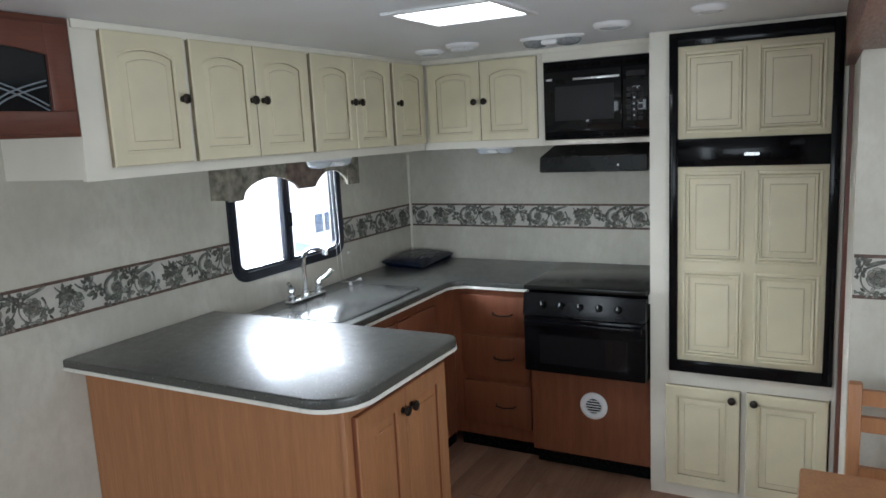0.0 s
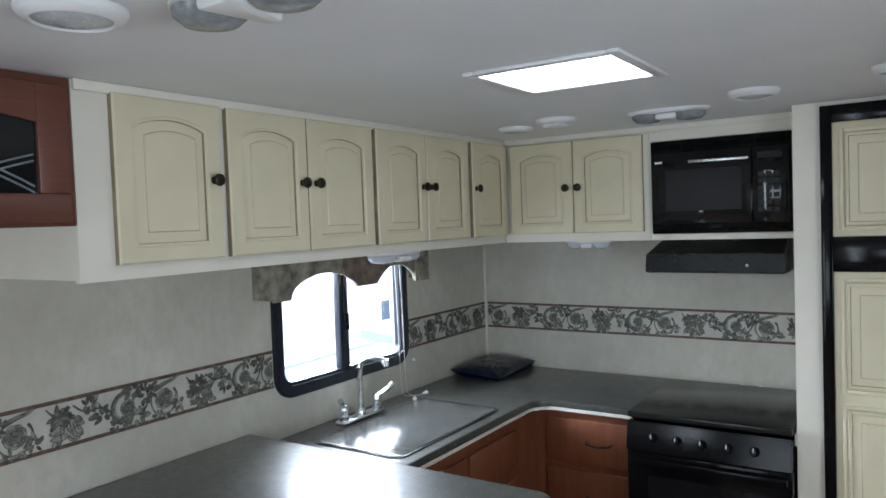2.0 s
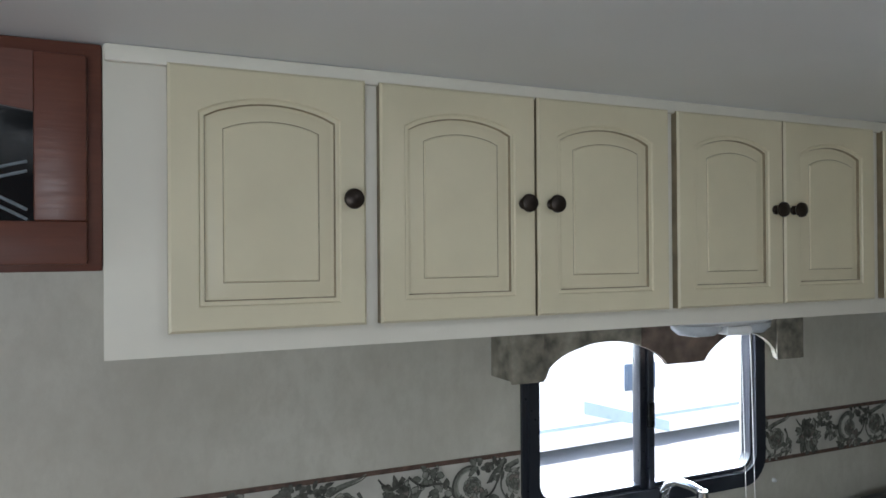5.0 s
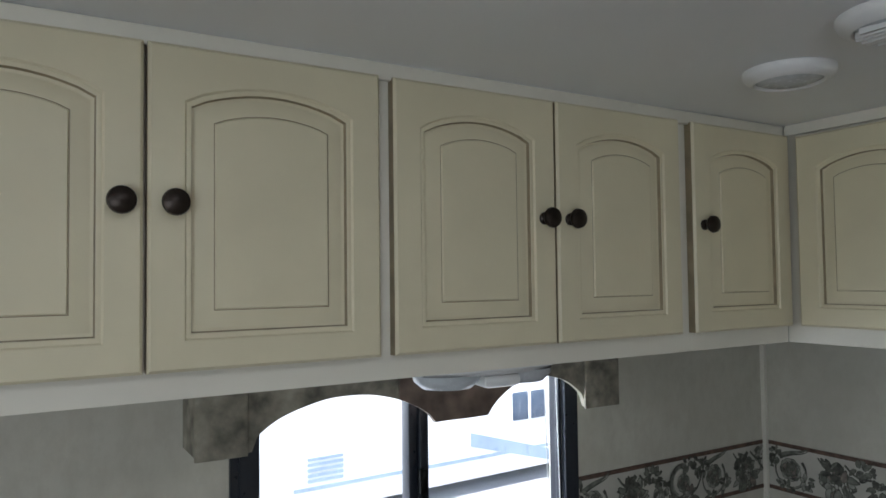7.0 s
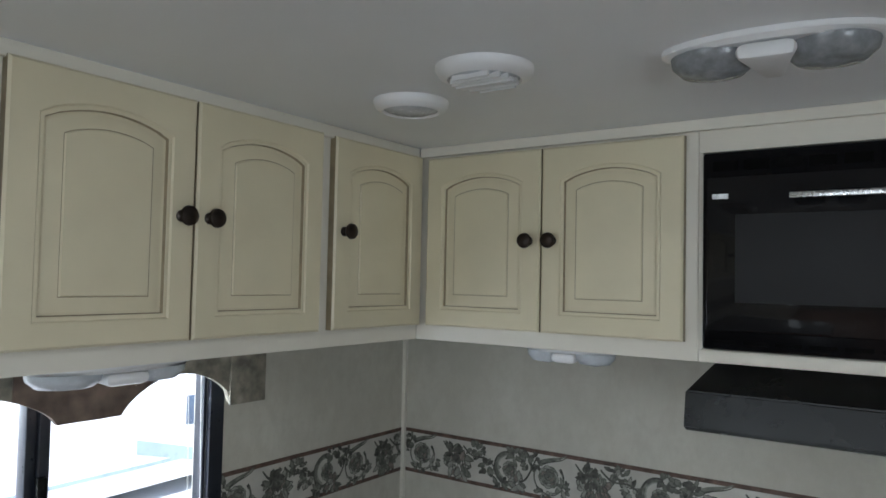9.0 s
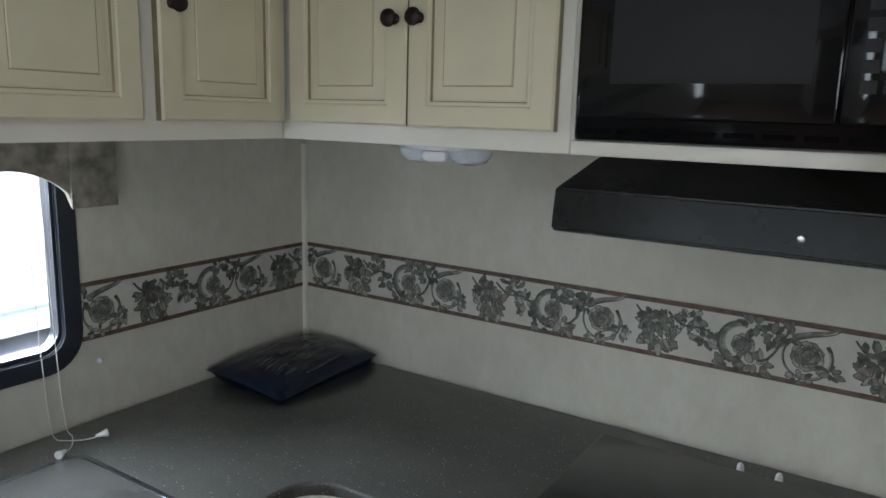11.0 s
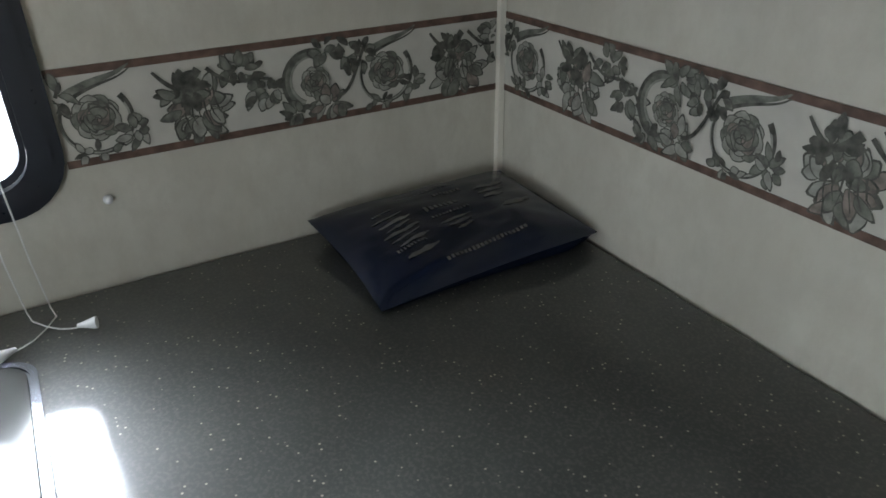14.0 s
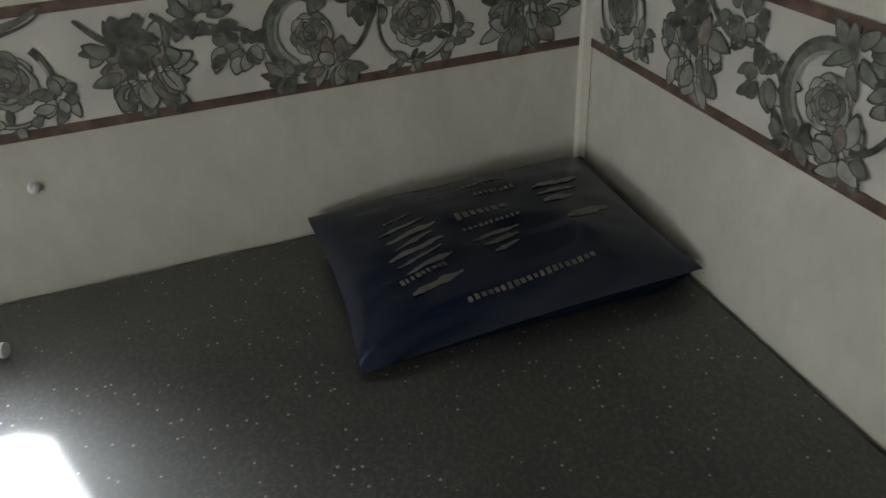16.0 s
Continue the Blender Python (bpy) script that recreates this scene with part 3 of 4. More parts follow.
def upper_units():
    """Wall cabinets along the sink wall, then over the stove wall."""
    units = ((-2.442, -2.043, ((-2.2065, 0.301, 0.124),)), (-2.043, -1.415, ((-1.8835, 0.296, 0.122), (-1.5785, 0.305, -0.124))),
             (-1.415, -0.795, ((-1.257, 0.294, 0.122), (-0.959, 0.294, -0.122))), (-0.795, UY, ((-0.628, 0.298, -0.122),)))
    for k, (y0, y1, doors) in enumerate(units):
        c = thing("wall_cabinet", "cream-painted wall cabinet with arched raised-panel doors", "cabinet", pose(0, 0, 0), "cream wall cabinets")
        bm = bmesh.new()
        add_box(bm, 0.001, UX - 0.02, y0 + 0.0006, y1 - 0.0006, UZ0, H - 0.002)
        part("body", bm, IVORY, c)
        bm = bmesh.new()
        add_box(bm, UX - 0.0195, UX, y0, y1, UZ0 - 0.006, H - 0.002)
        part("face_frame", bm, IVORY, c, "ivory face frame")
        for yc, w, kx in doors:
            d = part("door", panel_door(w, 0.396), (CREAM, GLAZE), c)
            d.matrix_basis = pose(UX + 0.001, yc, 1.612) @ FACE_X
            part("knob", knob_bm(pose(kx, -0.019, 0.202, 90)), BRONZE, d, "round oil-rubbed bronze knob")
    c = thing("wall_cabinet", "cream-painted corner wall cabinet with two arched doors", "cabinet", None, "cream wall cabinets")
    part("body", boxed(UX + 0.0006, 1.048, UY + 0.0205, 0.0, UZ0, H - 0.002), IVORY, c)
    bm = bmesh.new()
    add_box(bm, UX + 0.0006, 1.048, UY, UY + 0.02, UZ0 - 0.006, H - 0.002, 0.003)
    part("face_frame", bm, IVORY, c, "ivory face frame")
    for xc, kx in ((0.579, 0.122), (0.8775, -0.122)):
        d = part("door", panel_door(0.295, 0.388), (CREAM, GLAZE), c)
        d.location = (xc, UY - 0.001, 1.613)
        part("knob", knob_bm(pose(kx, -0.019, 0.192, 90)), BRONZE, d, "round oil-rubbed bronze knob")
    c = thing("microwave_cabinet", "ivory cabinet box framing the microwave", "cabinet")
    part("top_rail", boxed(1.0486, 1.589, UY, 0.0, 1.967, H - 0.002), IVORY, c)
    bm = bmesh.new()
    add_box(bm, 1.0486, 1.589, UY, 0.0, UZ0 - 0.006, 1.601, 0.003)
    part("shelf", bm, IVORY, c)
    part("side_panel", boxed(1.0486, 1.056, UY, 0.0, 1.6015, 1.9665), IVORY, c)
    part("side_panel", boxed(1.567, 1.589, UY, 0.0, 1.6015, 1.9665), IVORY, c)
    bm = bmesh.new()
    add_box(bm, UX + 0.001, UX + 0.012, -2.440, UY - 0.013, H - 0.026, H - 0.001, 0.003)
    structure("trim_ceiling_left", bm, IVORY, "ivory moulding along the cabinet top")
    structure("trim_ceiling_rear", boxed(UX + 0.013, 1.588, UY - 0.012, UY - 0.001, H - 0.022, H - 0.001), IVORY, "ivory moulding along the cabinet top")


upper_units()


def glass_cabinet():
    c = thing("glass_front_cabinet", "dark cherry wall cabinet with etched smoked-glass door", "cabinet")
    part("body", boxed(0.001, 0.370, -3.60, -2.443, 1.712, H - 0.002), REDWOOD, c)
    bm = bmesh.new()
    add_box(bm, 0.3705, 0.392, -3.60, -2.443, 1.705, H - 0.002, 0.003)
    part("face_frame", bm, REDWOOD, c)
    bm = bmesh.new()
    # lift-up door: rails round an arched glass opening
    y0, y1, z0, z1 = -3.29, -2.462, 1.715, 2.006
    add_box(bm, 0.393, 0.411, y0, y1, z0, z0 + 0.060, 0.003)
    add_box(bm, 0.393, 0.411, y0, y0 + 0.065, z0 + 0.060, z1, 0.003)
    add_box(bm, 0.393, 0.411, y1 - 0.065, y1, z0 + 0.060, z1, 0.003)
    n = 20
    ya, yb = y0 + 0.065, y1 - 0.065
    for i in range(n):
        u0, u1 = i / n, (i + 1) / n
        zz = [z1 - 0.052 - 0.030 * (2 * u - 1) ** 2 for u in (u0, u1)]
        v = [bm.verts.new(p) for p in ((0.411, ya + (yb - ya) * u0, zz[0]), (0.411, ya + (yb - ya) * u1, zz[1]), (0.411, ya + (yb - ya) * u1, z1), (0.411, ya + (yb - ya) * u0, z1))]
        w = [bm.verts.new(p.co - Vector((0.018, 0, 0))) for p in v]
        bm.faces.new(v)
        for a in range(4):
            bm.faces.new((v[a], v[(a + 1) % 4], w[(a + 1) % 4], w[a]))
    d = part("door", bm, REDWOOD, c)
    part("glass", boxed(0.398, 0.402, ya - 0.005, yb + 0.005, z0 + 0.055, z1 - 0.045), DARKGLASS, d, "smoked glass pane")
    # etched double lines, crossing near each end and mirrored about the middle
    half = (yb - ya) / 2
    for sg in (-1, 1):
        for lift in (0.0, 0.013):
            for kind in (0, 1):
                pts = []
                for i in range(19):
                    u = i / 18
                    if kind == 0:
                        d_edge, z = half * (1 - u) + 0.008 * u, z0 + 0.150 - 0.088 * u ** 2.2
                    else:
                        d_edge, z = 0.150 - 0.142 * u, z0 + 0.066 + 0.062 * u ** 0.6
                    pts.append((0.403, (ya + yb) / 2 + sg * (half - d_edge), z + lift))
                bm = bmesh.new()
                tube(bm, pts, 0.0024, 6)
                part("etching", bm, ETCH, d, "curved etched line")
    part("knob", knob_bm(pose(0.411, -2.905, z0 + 0.03, 90, 0, 90)), BRONZE, d, "round oil-rubbed bronze knob")


glass_cabinet()


# ---- base cabinets and tops ----
PZ, CZ = 0.975, 0.918


def peninsula():
    c = thing("peninsula_cabinet", "honey maple peninsula base with two raised-panel doors", "cabinet")
    part("body", boxed(0.002, 1.085, -2.268, -1.705, 0.09, PZ - 0.041), OAK, c)
    bm = bmesh.new()
    add_box(bm, 1.0855, 1.107, -2.272, -1.702, 0.09, PZ - 0.041, 0.002)
    part("face_frame", bm, OAK, c)
    part("toe_kick", boxed(0.002, 1.05, -2.22, -1.72, 0.0, 0.0895), CHERRY, c, "recessed dark toe kick")
    for yc, kx in ((-2.112, 0.108), (-1.848, -0.108)):
        d = part("door", panel_door(0.260, 0.765, 0.05, 0), (OAK, CHERRY), c)
        d.matrix_basis = pose(1.108, yc, 0.13) @ FACE_X
        part("knob", knob_bm(pose(kx, -0.019, 0.70, 90)), BRONZE, d, "round oil-rubbed bronze knob")
    out = [(0.002, -1.655), (0.002, -2.342)] + arc(1.025, -2.202, 0.14, -90, 0, 10) + arc(1.105, -1.715, 0.06, 0, 90, 8)
    t = thing("peninsula_worktop", "glossy charcoal laminate peninsula top with white edge", "worktop")
    part("surface", slab(out, PZ - 0.027, PZ, 0.007), TOP, t)
    grow = [(0.002, -1.653), (0.002, -2.344)] + arc(1.025, -2.202, 0.142, -90, 0, 10) + arc(1.105, -1.715, 0.062, 0, 90, 8)
    part("edge_moulding", slab(grow, PZ - 0.040, PZ - 0.0275), EDGE, t, "white edge moulding")


peninsula()


def l_outline(g):
    """The L-shaped worktop, grown by g at its open edges."""
    r = 0.09
    x, y = 0.584 + g, -0.596 - g
    return [(0.002, -0.002), (0.002, -1.70), (x, -1.70)] + [(px, py) for px, py in arc(x + r, y - r, r, 180, 90, 10)] + [(1.010, y), (1.010, -0.10), (1.584, -0.10), (1.584, -0.002)]


SINK = (0.137, 0.535, -1.50, -0.815)


def worktop():
    t = thing("l_shaped_worktop", "speckled charcoal laminate corner worktop with white edge", "worktop")
    part("surface", slab(l_outline(0), CZ - 0.027, CZ, 0.007), TOP, t)
    part("edge_moulding", slab(l_outline(0.002), CZ - 0.040, CZ - 0.0275), EDGE, t, "white edge moulding")
    part("end_strip", boxed(1.5845, 1.589, -0.67, -0.002, CZ - 0.04, CZ), EDGE, t)


worktop()


def base_cabinets():
    c = thing("sink_cabinet", "cherry-stained sink base cabinet below the worktop", "cabinet")
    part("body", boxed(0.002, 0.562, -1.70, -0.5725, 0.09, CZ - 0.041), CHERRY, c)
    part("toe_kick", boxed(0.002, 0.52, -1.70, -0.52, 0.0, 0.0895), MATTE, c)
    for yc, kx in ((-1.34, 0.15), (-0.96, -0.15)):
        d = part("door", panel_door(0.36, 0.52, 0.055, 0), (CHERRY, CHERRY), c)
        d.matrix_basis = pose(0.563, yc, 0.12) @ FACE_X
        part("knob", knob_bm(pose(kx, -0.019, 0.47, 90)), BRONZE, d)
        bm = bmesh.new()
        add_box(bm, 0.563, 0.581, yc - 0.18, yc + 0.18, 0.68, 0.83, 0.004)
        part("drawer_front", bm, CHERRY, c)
    c = thing("drawer_cabinet", "cherry-stained base cabinet with three drawers", "cabinet")
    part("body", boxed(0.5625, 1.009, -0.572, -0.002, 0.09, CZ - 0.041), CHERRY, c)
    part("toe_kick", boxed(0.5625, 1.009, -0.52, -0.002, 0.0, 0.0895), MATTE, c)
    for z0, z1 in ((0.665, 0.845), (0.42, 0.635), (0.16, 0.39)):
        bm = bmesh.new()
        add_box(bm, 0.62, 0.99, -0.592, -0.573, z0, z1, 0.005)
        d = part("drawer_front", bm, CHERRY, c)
        bm = bmesh.new()
        tube(bm, [(0.80, -0.593, (z0 + z1) / 2 + 0.005), (0.805, -0.612, (z0 + z1) / 2), (0.85, -0.620, (z0 + z1) / 2 - 0.004), (0.90, -0.612, (z0 + z1) / 2), (0.905, -0.593, (z0 + z1) / 2 + 0.005)], 0.0045, 8)
        part("handle", bm, BRONZE, d, "bronze bow handle")
    c = thing("stove_cabinet", "cherry panel below the oven with a round vent", "cabinet")
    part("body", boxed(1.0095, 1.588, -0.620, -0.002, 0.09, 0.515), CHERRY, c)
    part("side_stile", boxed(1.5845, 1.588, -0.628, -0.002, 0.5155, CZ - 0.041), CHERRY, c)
    part("toe_kick", boxed(1.0095, 1.588, -0.56, -0.002, 0.0, 0.0895), MATTE, c)
    v = thing("floor_vent", "round white plastic heating vent in the cherry panel", "vent", pose(1.318, -0.6205, 0.352, 90))
    bm = bmesh.new()
    lathe(bm, pose(0, 0, 0), [(0.036, 0.002), (0.038, 0.011), (0.045, 0.013), (0.060, 0.010), (0.066, 0.003), (0.066, 0.0), (0.036, 0.0)], 32)
    part("ring", bm, WHITEP, v)
    bm = bmesh.new()
    add_cyl(bm, pose(0, 0, 0.0005), 0.0365, 0.0365, 0.002, 32)
    part("throat", bm, MATTE, v)
    for k in range(5):
        half = math.sqrt(0.036 ** 2 - (0.013 * (k - 2)) ** 2)
        bm = bmesh.new()
        add_box(bm, -half, half, 0.013 * (k - 2) - 0.002, 0.013 * (k - 2) + 0.002, 0.003, 0.009)
        part("slat", bm, WHITEP, v)


base_cabinets()


# ---- appliances ----
def stove():
    s = thing("gas_range", "black enamel drop-in coach oven with closed top", "stove")
    x0, x1 = 1.012, 1.582
    part("body", boxed(x0 + 0.004, x1 - 0.004, -0.64, -0.105, 0.518, CZ - 0.002), BLACK, s)
    bm = bmesh.new()
    add_box(bm, x0, x1, -0.700, -0.101, CZ - 0.0015, CZ + 0.022, 0.006)
    part("top_cover", bm, COOKTOP, s, "folded satin black cooktop cover")
    bm = bmesh.new()
    vs = [bm.verts.new(p) for p in ((x0, -0.645, 0.80), (x1, -0.645, 0.80), (x1, -0.645, 0.905), (x0, -0.645, 0.905), (x0, -0.725, 0.80), (x1, -0.725, 0.80), (x1, -0.702, 0.905), (x0, -0.702, 0.905))]
    for f in ((0, 1, 2, 3), (4, 7, 6, 5), (0, 4, 5, 1), (3, 2, 6, 7), (0, 3, 7, 4), (1, 5, 6, 2)):
        bm.faces.new([vs[i] for i in f])
    bmesh.ops.recalc_face_normals(bm, faces=bm.faces)
    bmesh.ops.bevel(bm, geom=list(bm.edges), offset=0.004, segments=2, affect="EDGES")
    p = part("control_panel", bm, BLACK, s)
    for k in range(5):
        bm = bmesh.new()
        m = pose(x0 + 0.10 + k * 0.088, -0.714, 0.853, 90 - 12)
        lathe(bm, m, [(0, 0), (0.017, 0), (0.017, 0.004), (0.013, 0.008), (0.012, 0.020), (0.010, 0.023), (0, 0.023)], 20)
        kn = part("knob", bm, MATTE, p)
        bm = bmesh.new()
        add_box(bm, x0 + 0.10 + k * 0.088 - 0.0012, x0 + 0.10 + k * 0.088 + 0.0012, -0.7425, -0.738, 0.858, 0.872)
        part("marker", bm, WHITEP, kn)
    bm = bmesh.new()
    add_box(bm, x0, x1, -0.715, -0.645, 0.525, 0.795, 0.008)
    d = part("oven_door", bm, BLACK, s)
    bm = bmesh.new()
    add_box(bm, x0 + 0.012, x1 - 0.012, -0.748, -0.728, 0.755, 0.782, 0.007)
    part("door_handle", bm, BLACK, d, "full-width black door handle")
    for x in (x0 + 0.05, x1 - 0.05):
        part("handle_post", boxed(x - 0.01, x + 0.01, -0.729, -0.714, 0.760, 0.777), BLACK, d)
    part("door_window", boxed(x0 + 0.08, x1 - 0.08, -0.7175, -0.7145, 0.57, 0.71), GLOSS, d)
    for k in range(2):
        bm = bmesh.new()
        lathe(bm, pose(1.30 + 0.075 * k, -0.06, CZ), [(0, 0), (0.008, 0), (0.007, 0.012), (0.004, 0.017), (0, 0.018)], 14)
        h = tagged(new("cover_bracket", mesh_of("cover_bracket", bm, WHITEP)), "small white cover bracket on the worktop behind the stove", "bracket", "cover brackets")


stove()


def microwave():
    s = thing("microwave", "built-in black microwave with dark glass door", "microwave")
    x0, x1, z0, z1 = 1.057, 1.566, 1.602, 1.965
    part("body", boxed(x0 + 0.001, x1 - 0.001, UY + 0.03, -0.02, z0, z1 - 0.001), MATTE, s)
    bm = bmesh.new()
    add_box(bm, x0, x1, UY - 0.010, UY + 0.029, z0, z1 - 0.0005, 0.006)
    f = part("trim_frame", bm, BLACK, s)
    xd = x0 + 0.375
    bm = bmesh.new()
    add_box(bm, x0 + 0.010, xd, UY - 0.026, UY - 0.0105, z0 + 0.035, z1 - 0.048, 0.005)
    d = part("door", bm, GLOSS, s)
    bm = bmesh.new()
    add_box(bm, x0 + 0.062, xd - 0.035, UY - 0.0275, UY - 0.0262, z0 + 0.088, z1 - 0.118, 0.0006)
    part("door_window", bm, WINDOWG, d, "grey see-through oven window")
    bm = bmesh.new()
    add_box(bm, x0 + 0.15, xd - 0.01, UY - 0.0285, UY - 0.0262, z1 - 0.092, z1 - 0.082, 0.001)
    part("chrome_strip", bm, STEEL, d)
    part("badge", boxed(x0 + 0.022, x0 + 0.05, UY - 0.0272, UY - 0.0262, z1 - 0.089, z1 - 0.080), STEEL, d, "small silver badge")
    bm = bmesh.new()
    add_box(bm, xd + 0.003, x1 - 0.010, UY - 0.024, UY - 0.0105, z0 + 0.035, z1 - 0.048, 0.004)
    p = part("control_panel", bm, GLOSS, s)
    part("display", boxed(xd + 0.02, x1 - 0.03, UY - 0.0252, UY - 0.0242, z1 - 0.092, z1 - 0.070), WINDOWG, p)
    for r in range(6):
        for c in range(3):
            x = xd + 0.022 + c * 0.026
            part("button", boxed(x, x + 0.019, UY - 0.0252, UY - 0.0242, z0 + 0.075 + r * 0.026, z0 + 0.092 + r * 0.026), BUTTON, p)
    for k in range(9):
        x = x0 + 0.02 + k * 0.053
        part("vent_slot", boxed(x, x + 0.042, UY - 0.0112, UY - 0.0102, z0 + 0.012, z0 + 0.019), VOID, f)
        part("vent_slot", boxed(x, x + 0.042, UY - 0.0112, UY - 0.0102, z1 - 0.036, z1 - 0.018), VOID, f)


microwave()


def hood():
    s = thing("range_hood", "black sloped range hood under the microwave shelf", "range hood")
    x0, x1 = 1.022, 1.535
    bm = bmesh.new()
    prof = [(-0.02, 1.576), (-0.335, 1.576), (-0.462, 1.520), (-0.470, 1.452), (-0.458, 1.446), (-0.02, 1.446)]
    a = [bm.verts.new((x0 + (0.035 if z > 1.55 else 0.0), y, z)) for y, z in prof]
    b = [bm.verts.new((x1 - (0.01 if z > 1.55 else 0.0), y, z)) for y, z in prof]
    for i in range(len(prof)):
        j = (i + 1) % len(prof)
        bm.faces.new((a[i], a[j], b[j], b[i]))
    bm.faces.new(a[::-1])
    bm.faces.new(b)
    bmesh.ops.recalc_face_normals(bm, faces=bm.faces)
    bmesh.ops.bevel(bm, geom=list(bm.edges), offset=0.003, segments=2, affect="EDGES")
    part("shell", bm, HOOD, s)
    part("filter", boxed(x0 + 0.06, x1 - 0.06, -0.38, -0.08, 1.4425, 1.4455), STEEL, s)
    bm = bmesh.new()
    lathe(bm, pose(1.405, -0.4655, 1.478, 90), [(0, 0), (0.006, 0), (0.005, 0.005), (0, 0.006)], 14)
    part("switch", bm, STEEL, s, "small steel switch button")


hood()


def tall_unit():
    c = thing("fridge_cabinet", "tall ivory cabinet housing the fridge, two doors below", "cabinet")
    x0, x1, y = 1.590, 2.317, -0.660
    part("side_panel", boxed(x0, x0 + 0.018, y + 0.02, -0.002, 0.0, H - 0.002), IVORY, c)
    part("side_panel", boxed(x1 - 0.018, x1, y + 0.02, -0.002, 0.0, H - 0.002), IVORY, c)
    for a in ((x0, 1.672, 0.0, H - 0.002), (2.302, x1, 0.0, H - 0.002), (1.6725, 2.3015, 0.525, 0.588), (1.6725, 2.3015, 0.0, 0.07), (1.6725, 2.3015, 2.014, H - 0.002), (1.966, 1.986, 0.0705, 0.5245)):
        part("face_frame", boxed(a[0], a[1], y, y + 0.0195, a[2], a[3]), IVORY, c)
    for xc, kx in ((1.811, 0.122), (2.141, -0.122)):
        cabinet_door(c, xc, 0.062, 0.306, 0.462, CREAM, kx, 0.425, y - 0.001, 0.0, 0.045)
    f = thing("refrigerator", "coach fridge with cream raised panels in black frames", "refrigerator")
    part("body", boxed(1.69, 2.285, -0.60, -0.03, 0.60, 2.0), MATTE, f)
    bm = bmesh.new()
    yf = y - 0.022
    X0, X1, Z0, Z1 = 1.6735, 2.3005, 0.5895, 2.013
    for a in ((X0, X0 + 0.034, Z0, Z1), (X1 - 0.034, X1, Z0, Z1)):
        add_box(bm, a[0], a[1], yf, y + 0.04, a[2], a[3], 0.003)
    for a in ((Z0, Z0 + 0.052), (1.474, 1.588), (Z1 - 0.055, Z1)):
        add_box(bm, X0 + 0.034, X1 - 0.034, yf, y + 0.04, a[0], a[1], 0.003)
    part("black_frame", bm, BLACK, f)
    part("badge", boxed(1.965, 2.02, yf - 0.002, yf - 0.0005, 1.515, 1.527), STEEL, f, "small silver badge")
    for z0, z1, rows in ((1.5885, Z1 - 0.0555, 1), (Z0 + 0.0525, 1.4735, 2)):
        bm = bmesh.new()
        add_box(bm, X0 + 0.0345, X1 - 0.0345, y - 0.012, y + 0.02, z0, z1, 0.002)
        d = part("door", bm, CREAM, f, "cream raised-panel fridge door")
        w, hh = (X1 - X0 - 0.069) / 2, (z1 - z0) / rows
        for i in range(2):
            for r in range(rows):
                cx, cz = X0 + 0.0345 + w * (i + 0.5), z0 + hh * (r + 0.5)
                bm = panel_door(w - 0.068, hh - 0.068, 0.004, 0, 0.009)
                q = part("panel", bm, (CREAM, GLAZE), d)
                q.location = (cx, y - 0.0122, cz - (hh - 0.068) / 2)
                bm = bmesh.new()
                ww, wh = (w - 0.068) / 2 + 0.008, (hh - 0.068) / 2 + 0.008
                for s in (-1, 1):
                    add_box(bm, cx + s * ww - 0.006, cx + s * ww + 0.006, y - 0.0195, y - 0.0121, cz - wh - 0.006, cz + wh + 0.006, 0.0016)
                    add_box(bm, cx - ww + 0.0062, cx + ww - 0.0062, y - 0.0195, y - 0.0121, cz + s * wh - 0.006, cz + s * wh + 0.006, 0.0016)
                part("bead", bm, CREAM, d)


tall_unit()


# ---- sink and tap ----
def sink():
    s = thing("kitchen_sink", "stainless steel double sink let into the worktop", "sink")
    x0, x1, y0, y1 = SINK
    o = outline_round(y0, y1, x0, x1, 0.045)
    i = outline_round(y0 + 0.009, y1 - 0.009, x0 + 0.009, x1 - 0.009, 0.038)
    bm = bmesh.new()
    loops = []
    for lp, z in ((o, CZ + 0.0005), (o, CZ + 0.004), (i, CZ + 0.003), (i, CZ + 0.0012)):
        loops.append([bm.verts.new((b, a, z)) for a, b in lp])
    n = len(o)
    for a, b in zip(loops, loops[1:]):
        for k in range(n):
            bm.faces.new((a[k], a[(k + 1) % n], b[(k + 1) % n], b[k]))
    bm.faces.new(loops[-1])
    bmesh.ops.recalc_face_normals(bm, faces=bm.faces)
    part("rim", bm, RIM, s, "dark steel sink rim")
    bm = slab([(b, a) for a, b in outline_round(y0 + 0.012, y1 - 0.012, x0 + 0.012, x1 - 0.012, 0.036)], CZ + 0.0015, CZ + 0.0045, 0.001)
    part("sink_cover", bm, COVER, s, "grey laminate sink cover")


